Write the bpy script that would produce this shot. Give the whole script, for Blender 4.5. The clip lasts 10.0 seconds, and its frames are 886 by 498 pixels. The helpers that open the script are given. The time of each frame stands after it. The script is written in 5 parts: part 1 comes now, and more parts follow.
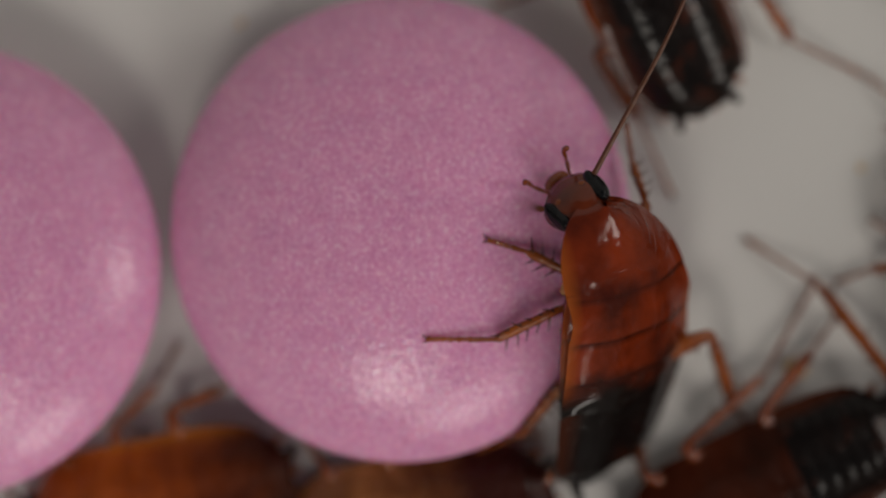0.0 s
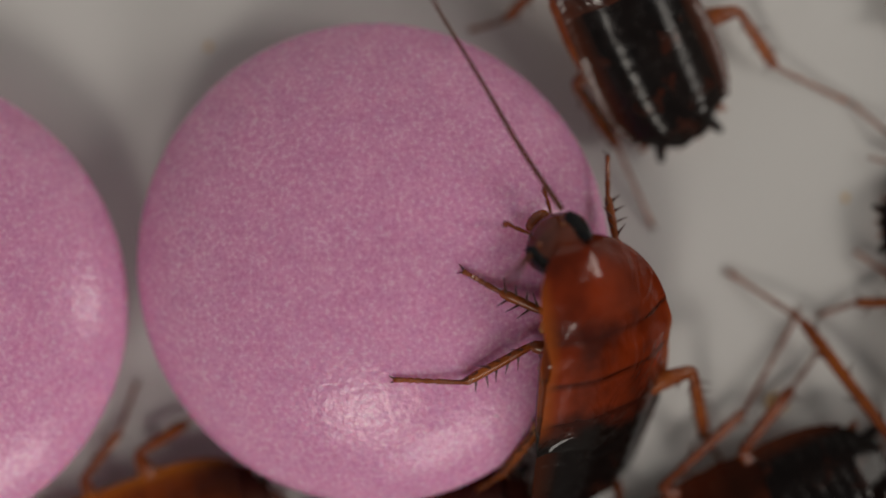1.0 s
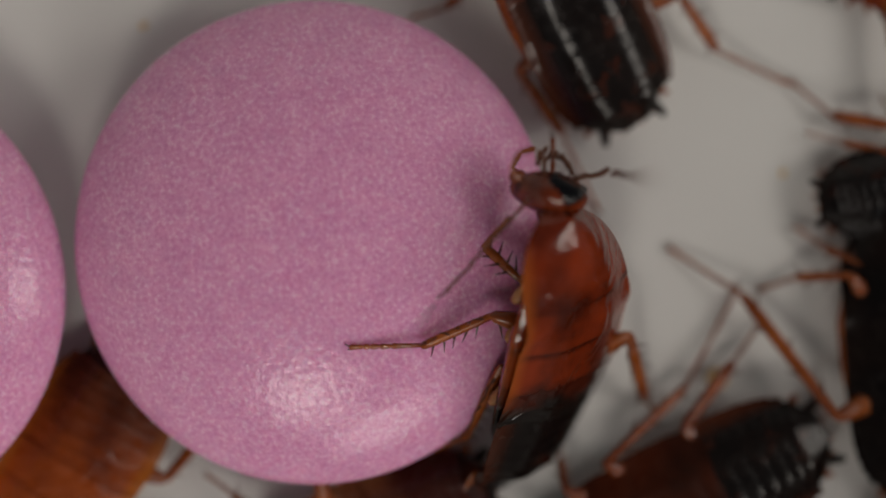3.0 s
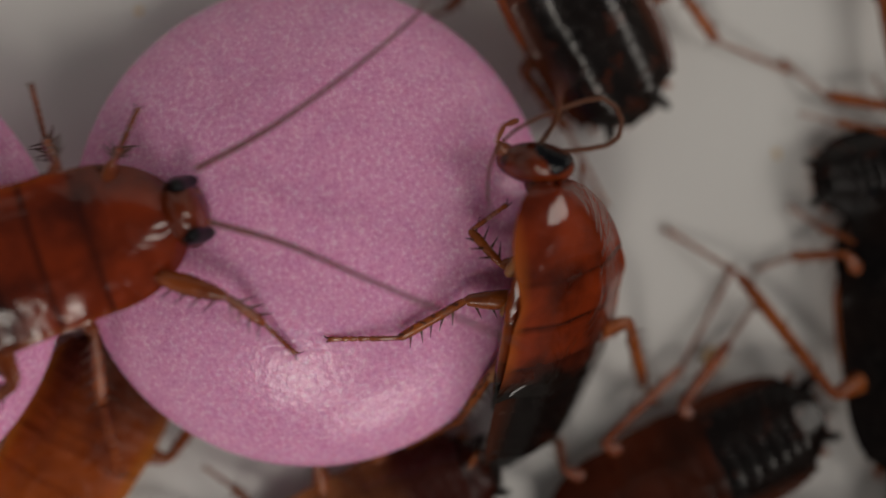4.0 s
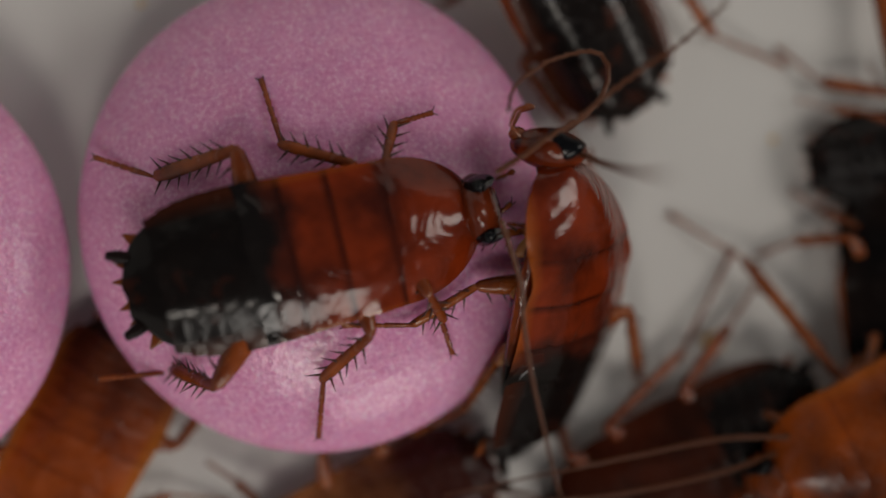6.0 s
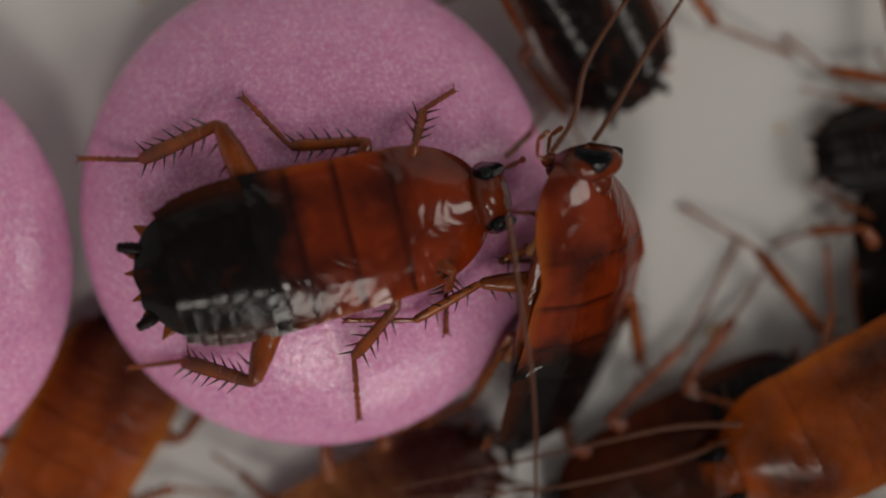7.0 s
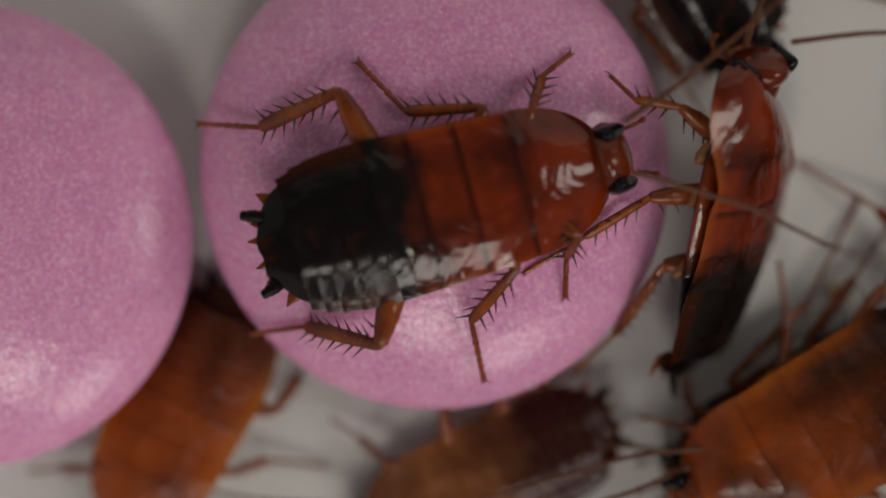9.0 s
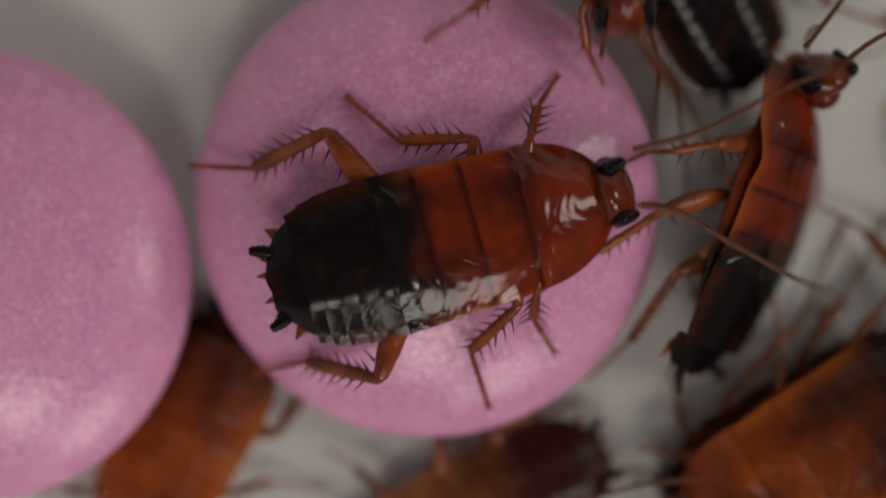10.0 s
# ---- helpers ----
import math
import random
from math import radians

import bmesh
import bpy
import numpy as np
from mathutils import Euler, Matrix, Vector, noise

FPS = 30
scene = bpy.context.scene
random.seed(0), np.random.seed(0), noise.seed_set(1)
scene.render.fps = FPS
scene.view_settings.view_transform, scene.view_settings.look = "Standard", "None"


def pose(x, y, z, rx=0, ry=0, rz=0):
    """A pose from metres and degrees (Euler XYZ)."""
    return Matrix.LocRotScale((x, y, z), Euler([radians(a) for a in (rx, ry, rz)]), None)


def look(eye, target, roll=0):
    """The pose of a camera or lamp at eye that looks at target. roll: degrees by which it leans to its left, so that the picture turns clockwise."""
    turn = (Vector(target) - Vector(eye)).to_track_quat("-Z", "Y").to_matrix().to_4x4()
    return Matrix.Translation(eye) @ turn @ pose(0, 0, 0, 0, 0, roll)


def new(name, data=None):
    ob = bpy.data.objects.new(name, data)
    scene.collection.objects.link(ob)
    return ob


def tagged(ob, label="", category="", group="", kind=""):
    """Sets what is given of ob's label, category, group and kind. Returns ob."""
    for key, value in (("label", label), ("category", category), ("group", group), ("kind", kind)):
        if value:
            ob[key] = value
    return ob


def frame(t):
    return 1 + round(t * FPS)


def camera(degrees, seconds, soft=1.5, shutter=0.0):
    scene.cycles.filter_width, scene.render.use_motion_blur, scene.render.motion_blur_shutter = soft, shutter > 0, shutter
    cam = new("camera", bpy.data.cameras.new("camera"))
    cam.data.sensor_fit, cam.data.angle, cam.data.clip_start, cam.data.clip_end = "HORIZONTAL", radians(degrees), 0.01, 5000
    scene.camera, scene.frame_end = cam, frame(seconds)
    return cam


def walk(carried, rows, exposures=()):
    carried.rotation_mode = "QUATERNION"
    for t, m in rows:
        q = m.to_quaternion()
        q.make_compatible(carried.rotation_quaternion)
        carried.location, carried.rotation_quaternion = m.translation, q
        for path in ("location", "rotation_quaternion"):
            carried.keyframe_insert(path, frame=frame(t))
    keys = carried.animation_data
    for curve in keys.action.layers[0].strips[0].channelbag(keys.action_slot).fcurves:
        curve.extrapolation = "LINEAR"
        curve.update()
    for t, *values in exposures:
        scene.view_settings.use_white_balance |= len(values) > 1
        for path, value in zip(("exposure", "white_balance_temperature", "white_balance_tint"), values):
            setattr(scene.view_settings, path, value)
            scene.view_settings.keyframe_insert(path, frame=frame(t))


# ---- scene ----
MM = 0.001


def mm(x, y, z, rx=0, ry=0, rz=0):
    """A pose from millimetres and degrees."""
    return pose(x * MM, y * MM, z * MM, rx, ry, rz)


# ---- camera ----
cam = camera(28, 10.0, soft=1.7, shutter=0.4)
cam.data.dof.use_dof = True
cam.data.dof.focus_distance = 0.0721
cam.data.dof.aperture_fstop = 10.5
walk(cam, [
    (0.0, mm(5.00, -4.78, 80.20, 2.89, 2.30, 0.50)),
    (0.5, mm(4.97, -0.45, 77.56, 0.77, 2.18, 0.83)),
    (1.0, mm(5.25, 0.62, 78.40, 0.02, 1.74, 0.46)),
    (1.5, mm(4.26, 0.09, 78.17, 0.49, 0.11, 0.53)),
    (2.0, mm(3.26, -0.26, 77.78, 0.50, -1.17, 0.48)),
    (2.5, mm(3.68, -0.36, 78.09, 0.41, -1.21, 0.31)),
    (2.7, mm(3.71, -0.32, 78.09, 0.14, -1.26, 0.01)),
    (3.8, mm(3.65, -1.21, 78.21, 0.19, -1.45, -0.41)),
    (4.0, mm(2.91, -1.18, 78.34, 0.11, -1.99, -0.63)),
    (4.5, mm(1.38, -2.17, 78.51, 0.70, -3.06, -0.58)),
    (5.0, mm(1.99, -2.41, 78.45, 0.77, -2.65, -0.81)),
    (5.5, mm(0.55, -2.32, 78.83, 0.61, -3.64, -0.87)),
    (6.8, mm(4.98, -1.61, 79.09, -0.13, -0.35, -1.64)),
    (7.0, mm(5.29, -1.59, 79.08, -0.25, -0.08, -1.43)),
    (7.5, mm(4.98, -2.02, 79.10, 0.15, 0.19, -1.43)),
    (8.0, mm(4.31, -1.20, 79.03, -0.76, 1.93, -0.95)),
    (8.5, mm(3.78, -1.47, 79.03, -1.06, 2.23, -1.04)),
    (8.7, mm(3.44, -1.69, 78.67, -1.07, 2.15, -1.42)),
    (9.0, mm(3.18, -1.50, 78.99, -1.46, 2.14, -2.13)),
    (9.5, mm(2.39, -1.67, 79.44, -2.09, 1.80, -3.57)),
    (10.0, mm(3.75, 0.12, 80.20, -1.73, 2.25, -3.34)),
], exposures=[(0, -0.05), (3.9, -0.07), (4.6, -0.11), (10.0, -0.08)])

# ---- light ----
world = bpy.data.worlds.new("room_light")
scene.world = world
world.use_nodes = True
bg = world.node_tree.nodes["Background"]
bg.inputs["Color"].default_value = (0.98, 0.96, 0.97, 1)
bg.inputs["Strength"].default_value = 0.075


def lamp(name, size_x, size_y, watts, colour, eye, target):
    data = bpy.data.lights.new(name, "AREA")
    data.shape, data.size, data.size_y = "RECTANGLE", size_x * MM, size_y * MM
    data.energy, data.color = watts, colour
    ob = new(name, data)
    ob.matrix_world = look([c * MM for c in eye], [c * MM for c in target])
    return ob


lamp("window_light", 108, 86, 0.155, (1.0, 0.93, 0.86), (76, -205, 115), (0, 0, 0))
lamp("ceiling_lamp_light", 74, 70, 0.165, (1.0, 0.91, 0.82), (-24, -190, 232), (0, 0, 0))
# Last lamp is an added side light: brighter floor at right, gleams on front plates.
lamp("added_side_light", 40, 58, 0.042, (1.0, 0.92, 0.84), (108, 0, 92), (0, 0, 0))


# ---- materials ----
def material(name):
    m = bpy.data.materials.new(name)
    m.use_nodes = True
    nt = m.node_tree
    return m, nt, nt.nodes["Principled BSDF"]


def add(nt, kind, **values):
    n = nt.nodes.new(kind)
    for key, value in values.items():
        n.inputs[key.replace("_", " ")].default_value = value
    return n


def ramp(nt, fac, stops):
    r = nt.nodes.new("ShaderNodeValToRGB")
    while len(r.color_ramp.elements) < len(stops):
        r.color_ramp.elements.new(0.5)
    for e, (p, c) in zip(r.color_ramp.elements, stops):
        e.position, e.color = p, (*c, 1)
    nt.links.new(fac, r.inputs["Fac"])
    return r.outputs["Color"]


def bumped(nt, bsdf, height, strength, distance):
    b = add(nt, "ShaderNodeBump", Strength=strength, Distance=distance)
    nt.links.new(height, b.inputs["Height"])
    nt.links.new(b.outputs["Normal"], bsdf.inputs["Normal"])
    return b


def texture(nt, kind, scale, detail=3.0, coords="Object"):
    tc = nt.nodes.new("ShaderNodeTexCoord")
    n = add(nt, kind, Scale=scale)
    if kind == "ShaderNodeTexNoise":
        n.inputs["Detail"].default_value = detail
    nt.links.new(tc.outputs[coords], n.inputs["Vector"])
    return n


def chitin(name, light, dark, rough=0.15, scale=450.0, wrinkle=0.26, spots=None, graded=None, ior=1.47, joints=False):
    """Glossy horn-like shell, mottled at two scales."""
    m, nt, b = material(name)
    big = texture(nt, "ShaderNodeTexNoise", scale, 4.0)
    c = ramp(nt, big.outputs["Fac"], [(0.32, dark), (0.66, light)])
    if spots:
        sp = texture(nt, "ShaderNodeTexNoise", scale * 2.2, 2.0)
        f = ramp(nt, sp.outputs["Fac"], [(0.6, (0, 0, 0)), (0.72, (1, 1, 1))])
        mix = nt.nodes.new("ShaderNodeMixRGB")
        nt.links.new(f, mix.inputs[0])
        nt.links.new(c, mix.inputs[1])
        mix.inputs[2].default_value = (*spots, 1)
        c = mix.outputs[0]
    if graded:
        # pigment along the body: dark hind part, and paler horn along the side edges
        hind, front, dark2, edge, edge_colour = graded
        tc = nt.nodes.new("ShaderNodeTexCoord")
        sep = nt.nodes.new("ShaderNodeSeparateXYZ")
        nt.links.new(tc.outputs["Object"], sep.inputs[0])
        wob = add(nt, "ShaderNodeMath")
        wob.operation = "MULTIPLY_ADD"
        nt.links.new(big.outputs["Fac"], wob.inputs[0])
        wob.inputs[1].default_value = 0.0022
        nt.links.new(sep.outputs["X"], wob.inputs[2])
        mr = add(nt, "ShaderNodeMapRange")
        nt.links.new(wob.outputs[0], mr.inputs["Value"])
        mr.inputs["From Min"].default_value, mr.inputs["From Max"].default_value = hind * MM + 0.0011, front * MM + 0.0011
        dk = nt.nodes.new("ShaderNodeMixRGB")
        nt.links.new(mr.outputs[0], dk.inputs[0])
        dk.inputs[1].default_value = (*dark2, 1)
        nt.links.new(c, dk.inputs[2])
        along = add(nt, "ShaderNodeMapRange")
        nt.links.new(sep.outputs["X"], along.inputs["Value"])
        along.inputs["From Min"].default_value, along.inputs["From Max"].default_value = -0.002, 0.008
        mark = (0.22, 0.18, 0.18) if joints else (0.8, 0.75, 0.75)
        seams = ramp(nt, along.outputs[0], [(0.065, (1, 1, 1)), (0.09, mark), (0.11, (1, 1, 1)), (0.25, (1, 1, 1)), (0.286, mark), (0.30, (1, 1, 1)),
                                            (0.465, (1, 1, 1)), (0.492, mark), (0.505, (1, 1, 1))])
        sm = nt.nodes.new("ShaderNodeMixRGB")
        sm.blend_type = "MULTIPLY"
        patch = ramp(nt, big.outputs["Fac"], [(0.36, (0.3, 0.3, 0.3)), (0.55, (1, 1, 1))])
        nt.links.new(patch, sm.inputs[0])
        nt.links.new(dk.outputs[0], sm.inputs[1])
        nt.links.new(seams, sm.inputs[2])
        dk = sm
        ab = add(nt, "ShaderNodeMath")
        ab.operation = "ABSOLUTE"
        nt.links.new(sep.outputs["Y"], ab.inputs[0])
        er = add(nt, "ShaderNodeMapRange")
        nt.links.new(ab.outputs[0], er.inputs["Value"])
        er.inputs["From Min"].default_value, er.inputs["From Max"].default_value = edge * MM, (edge + 0.7) * MM
        both = add(nt, "ShaderNodeMath")
        both.operation = "MULTIPLY"
        nt.links.new(er.outputs[0], both.inputs[0])
        nt.links.new(mr.outputs[0], both.inputs[1])
        ed = nt.nodes.new("ShaderNodeMixRGB")
        nt.links.new(both.outputs[0], ed.inputs[0])
        nt.links.new(dk.outputs[0], ed.inputs[1])
        ed.inputs[2].default_value = (*edge_colour, 1)
        c = ed.outputs[0]
    nt.links.new(c, b.inputs["Base Color"])
    fine = texture(nt, "ShaderNodeTexNoise", 1800.0, 3.0)
    r = ramp(nt, fine.outputs["Fac"], [(0.3, (rough * 0.7,) * 3), (0.75, (rough * 1.5,) * 3)])
    nt.links.new(r, b.inputs["Roughness"])
    b.inputs["IOR"].default_value = ior
    w = texture(nt, "ShaderNodeTexNoise", 800.0, 2.0)
    w.inputs["Distortion"].default_value = 1.0
    mp = nt.nodes.new("ShaderNodeMapping")
    mp.inputs["Scale"].default_value = (1.0, 0.85, 1.0)
    nt.links.new(w.inputs["Vector"].links[0].from_socket, mp.inputs["Vector"])
    nt.links.new(mp.outputs["Vector"], w.inputs["Vector"])
    dents = texture(nt, "ShaderNodeTexNoise", 420.0, 2.0)
    dents.inputs["Distortion"].default_value = 1.4
    first = bumped(nt, b, w.outputs["Fac"], wrinkle * 0.55, 0.00012)
    second = add(nt, "ShaderNodeBump", Strength=wrinkle * 2.0, Distance=0.00022)
    nt.links.new(dents.outputs["Fac"], second.inputs["Height"])
    nt.links.new(second.outputs["Normal"], first.inputs["Normal"])
    return m


AMBER = chitin("amber_shell", (0.198, 0.0235, 0.0036), (0.053, 0.0065, 0.0022), rough=0.15, ior=1.46, joints=True, wrinkle=0.36, graded=(-2.2, -0.3, (0.006, 0.004, 0.0035), 2.75, (0.30, 0.070, 0.009)))
RUST = chitin("rust_shell", (0.17, 0.027, 0.005), (0.08, 0.012, 0.004), spots=(0.05, 0.007, 0.003))
ORANGE = chitin("orange_shell", (0.30, 0.075, 0.012), (0.14, 0.03, 0.006))
BLACK = chitin("black_shell", (0.008, 0.0055, 0.005), (0.004, 0.003, 0.003), rough=0.20, wrinkle=0.2, ior=1.31, spots=(0.026, 0.007, 0.004),
               graded=(-20.0, -19.0, (0.008, 0.005, 0.004), 2.3, (0.042, 0.010, 0.004)))
COAL = chitin("coal_shell", (0.010, 0.006, 0.005), (0.005, 0.004, 0.004), rough=0.22, wrinkle=0.1, ior=1.32, spots=(0.04, 0.010, 0.005), graded=(-20.0, -19.0, (0.01, 0.006, 0.005), 1.9, (0.065, 0.016, 0.006)))
UMBER = chitin("umber_shell", (0.075, 0.018, 0.007), (0.016, 0.007, 0.005), rough=0.18, wrinkle=0.3, spots=(0.16, 0.04, 0.010))
LEG = chitin("leg_shell", (0.30, 0.078, 0.013), (0.14, 0.028, 0.006), rough=0.22, scale=700.0)
REDLEG = chitin("red_leg_shell", (0.27, 0.060, 0.010), (0.10, 0.018, 0.005), rough=0.2, scale=700.0)
CERCUS = chitin("cercus_shell", (0.012, 0.006, 0.005), (0.005, 0.003, 0.003), rough=0.3, ior=1.25)
SPINE = chitin("spine_shell", (0.085, 0.026, 0.010), (0.04, 0.012, 0.006), rough=0.35)
FEELER = chitin("feeler_shell", (0.15, 0.048, 0.015), (0.065, 0.021, 0.009), rough=0.4, ior=1.38)
EYE = chitin("eye_shell", (0.008, 0.009, 0.011), (0.003, 0.003, 0.004), rough=0.08, wrinkle=0.0, ior=1.29)
PALE_BROWN = chitin("pale_brown_shell", (0.30, 0.11, 0.036), (0.12, 0.036, 0.012), rough=0.24, ior=1.4, graded=(-3.0, 0.4, (0.04, 0.007, 0.004), 2.6, (0.30, 0.10, 0.03)))
ORANGE_AMBER = chitin("orange_amber_shell", (0.36, 0.070, 0.006), (0.028, 0.006, 0.003), rough=0.26, scale=280.0, ior=1.4,
                      graded=(-4.5, 0.8, (0.016, 0.005, 0.003), 2.4, (0.34, 0.085, 0.009)))
DULL_AMBER = chitin("dull_amber_shell", (0.37, 0.074, 0.008), (0.12, 0.018, 0.004), rough=0.30, scale=260.0, ior=1.35,
                    graded=(-7.5, -0.8, (0.012, 0.004, 0.003), 2.3, (0.38, 0.12, 0.012)))
DULL_RUST = chitin("dull_rust_shell", (0.065, 0.012, 0.004), (0.014, 0.005, 0.003), rough=0.34, scale=300.0, ior=1.22)
DULL_BLACK = chitin("dull_black_shell", (0.010, 0.006, 0.005), (0.005, 0.004, 0.004), rough=0.24, ior=1.22)
COXA = chitin("coxa_shell", (0.42, 0.19, 0.07), (0.26, 0.10, 0.03), rough=0.3)


def tablet_material():
    m, nt, b = material("pink_tablet_coating")
    grain = texture(nt, "ShaderNodeTexNoise", 5400.0, 3.0)
    speck = ramp(nt, grain.outputs["Fac"], [(0.33, (0.715, 0.285, 0.52)), (0.46, (0.775, 0.355, 0.588)), (0.56, (0.805, 0.392, 0.62)), (0.69, (0.87, 0.53, 0.715))])
    soft = texture(nt, "ShaderNodeTexNoise", 900.0, 5.0)
    tone = ramp(nt, soft.outputs["Fac"], [(0.33, (0.93, 0.885, 0.93)), (0.66, (1, 1, 1))])
    mix = nt.nodes.new("ShaderNodeMixRGB")
    mix.blend_type = "MULTIPLY"
    mix.inputs[0].default_value = 1.0
    nt.links.new(speck, mix.inputs[1])
    nt.links.new(tone, mix.inputs[2])
    nt.links.new(mix.outputs[0], b.inputs["Base Color"])
    b.inputs["Roughness"].default_value = 0.235
    b.inputs["Subsurface Weight"].default_value = 0.5
    b.inputs["Subsurface Radius"].default_value = (1.0, 0.32, 0.5)
    b.inputs["Subsurface Scale"].default_value = 0.0010
    lump = texture(nt, "ShaderNodeTexNoise", 2600.0, 2.0)
    bumped(nt, b, lump.outputs["Fac"], 0.4, 0.0001)
    return m


def plastic_material(name, colour, rough):
    m, nt, b = material(name)
    n = texture(nt, "ShaderNodeTexNoise", 45.0, 4.0)
    c = ramp(nt, n.outputs["Fac"], [(0.3, tuple(v * 0.93 for v in colour)), (0.7, colour)])
    nt.links.new(c, b.inputs["Base Color"])
    b.inputs["Roughness"].default_value = rough
    s = texture(nt, "ShaderNodeTexNoise", 700.0, 3.0)
    bumped(nt, b, s.outputs["Fac"], 0.15, 0.00005)
    return m


TABLET = tablet_material()
PLASTIC = plastic_material("white_plastic", (0.715, 0.715, 0.70), 0.55)
CRUMB = plastic_material("pale_crumb", (0.70, 0.50, 0.25), 0.8)


# ---- building ----
def part(name, bm, mat, parent=None, label="", smooth=True):
    """Links a bmesh, made in millimetres, as one mesh object."""
    bm.normal_update()
    me = bpy.data.meshes.new(name)
    bmesh.ops.scale(bm, vec=(MM, MM, MM), verts=bm.verts)
    bm.to_mesh(me)
    bm.free()
    me.materials.append(mat)
    if smooth:
        me.shade_smooth()
        me.set_sharp_from_angle(angle=radians(38))
    ob = new(name, me)
    if parent:
        ob.parent = parent
    if label:
        ob["label"] = label
    return ob


def again(name, ob, parent, m=None):
    """One more object on ob's mesh."""
    o = new(name, ob.data)
    o.parent = parent
    if m is not None:
        o.matrix_basis = m
    return o


def loft(rings, caps=True):
    """A closed skin over rings of points of equal count."""
    bm = bmesh.new()
    vs = [[bm.verts.new(p) for p in ring] for ring in rings]
    n = len(rings[0])
    for a, b in zip(vs, vs[1:]):
        for i in range(n):
            bm.faces.new((a[i], a[(i + 1) % n], b[(i + 1) % n], b[i]))
    if caps:
        bm.faces.new(vs[0][::-1])
        bm.faces.new(vs[-1])
    bmesh.ops.recalc_face_normals(bm, faces=bm.faces)
    return bm


def tube(stations, sides=10):
    """A limb along +x: stations of (x, half width y, half height z[, centre y, centre z])."""
    rings = []
    for s in stations:
        x, ry, rz = s[:3]
        cy, cz = s[3:] if len(s) > 3 else (0, 0)
        rings.append([(x, cy + ry * math.cos(a), cz + rz * math.sin(a)) for a in (2 * math.pi * i / sides for i in range(sides))])
    return loft(rings)


def blob(rx, ry, rz, shape=None, u=20, v=14):
    bm = bmesh.new()
    bmesh.ops.create_uvsphere(bm, u_segments=u, v_segments=v, radius=1)
    for w in bm.verts:
        p = Vector((w.co.x * rx, w.co.y * ry, w.co.z * rz))
        w.co = shape(p) if shape else p
    return bm


def smoothstep(a, b, x):
    t = min(1, max(0, (x - a) / (b - a)))
    return t * t * (3 - 2 * t)


def roof(s, edge):
    """How far a back plate has fallen at s of its half width: a flat ridge, an even slope, and a flatter margin."""
    if s < 0.26:
        f = 0.0
    elif s < 0.54:
        t = (s - 0.26) / 0.28
        f = 0.28 * (t ** 3 - t ** 4 / 2)
    else:
        f = s - 0.40 - 0.9 * max(0.0, s - 0.86)
    return (1 - edge) * f / 0.6 + edge * s ** 4


def plate(x0, x1, width, height, base, droop=0.0, lip=0.1, corner=0.25, thick=0.1, nx=9, ny=25, edge_drop=0.35, front=1.0, dome=False):
    """A curved back plate from x0 (front) to x1 (rear): width(u) and height(u) give its half width and rise."""
    bm = bmesh.new()
    top, low = [], []
    for i in range(nx):
        u = (i / (nx - 1)) ** front
        w, h = width(u), height(u)
        rt, rl = [], []
        for j in range(ny):
            s = math.sin((j / (ny - 1) * 2 - 1) * math.pi / 2)
            x = x0 + (x1 - x0) * u - corner * u * abs(s) ** 4 - 0.06 * math.sin(7 * s) * u
            fall = roof(abs(s), edge_drop)
            if dome:
                fall += (abs(s) ** 1.75 - fall) * (1 - u ** 2)
            z = base(u) + h * (1 - fall) + lip * u ** 5 - droop * (1 - u) ** 3
            rt.append(bm.verts.new((x, w * s, z)))
            rl.append(bm.verts.new((x, w * s * 0.985, z - thick)))
        top.append(rt)
        low.append(rl)
    for g, flip in ((top, False), (low, True)):
        for a, b in zip(g, g[1:]):
            for j in range(ny - 1):
                q = (a[j], a[j + 1], b[j + 1], b[j])
                bm.faces.new(q[::-1] if flip else q)
    edge = [top[0][j] for j in range(ny)] + [top[i][-1] for i in range(1, nx)] + [top[-1][j] for j in range(ny - 2, -1, -1)] + [top[i][0] for i in range(nx - 2, 0, -1)]
    edgl = [low[0][j] for j in range(ny)] + [low[i][-1] for i in range(1, nx)] + [low[-1][j] for j in range(ny - 2, -1, -1)] + [low[i][0] for i in range(nx - 2, 0, -1)]
    for k in range(len(edge)):
        n = (k + 1) % len(edge)
        bm.faces.new((edge[k], edgl[k], edgl[n], edge[n]))
    bmesh.ops.recalc_face_normals(bm, faces=bm.faces)
    return bm


def aim(p, q, up=(0, 0, 1)):
    """The pose at p (mm) whose x axis points to q (mm) and whose z axis leans to up."""
    x = (Vector(q) - Vector(p)).normalized()
    y = Vector(up).cross(x)
    if y.length < 1e-4:
        y = Vector((0, 1, 0)).cross(x)
    y.normalize()
    z = x.cross(y)
    m = Matrix((x, y, z)).transposed().to_4x4()
    m.translation = Vector(p) * MM
    return m


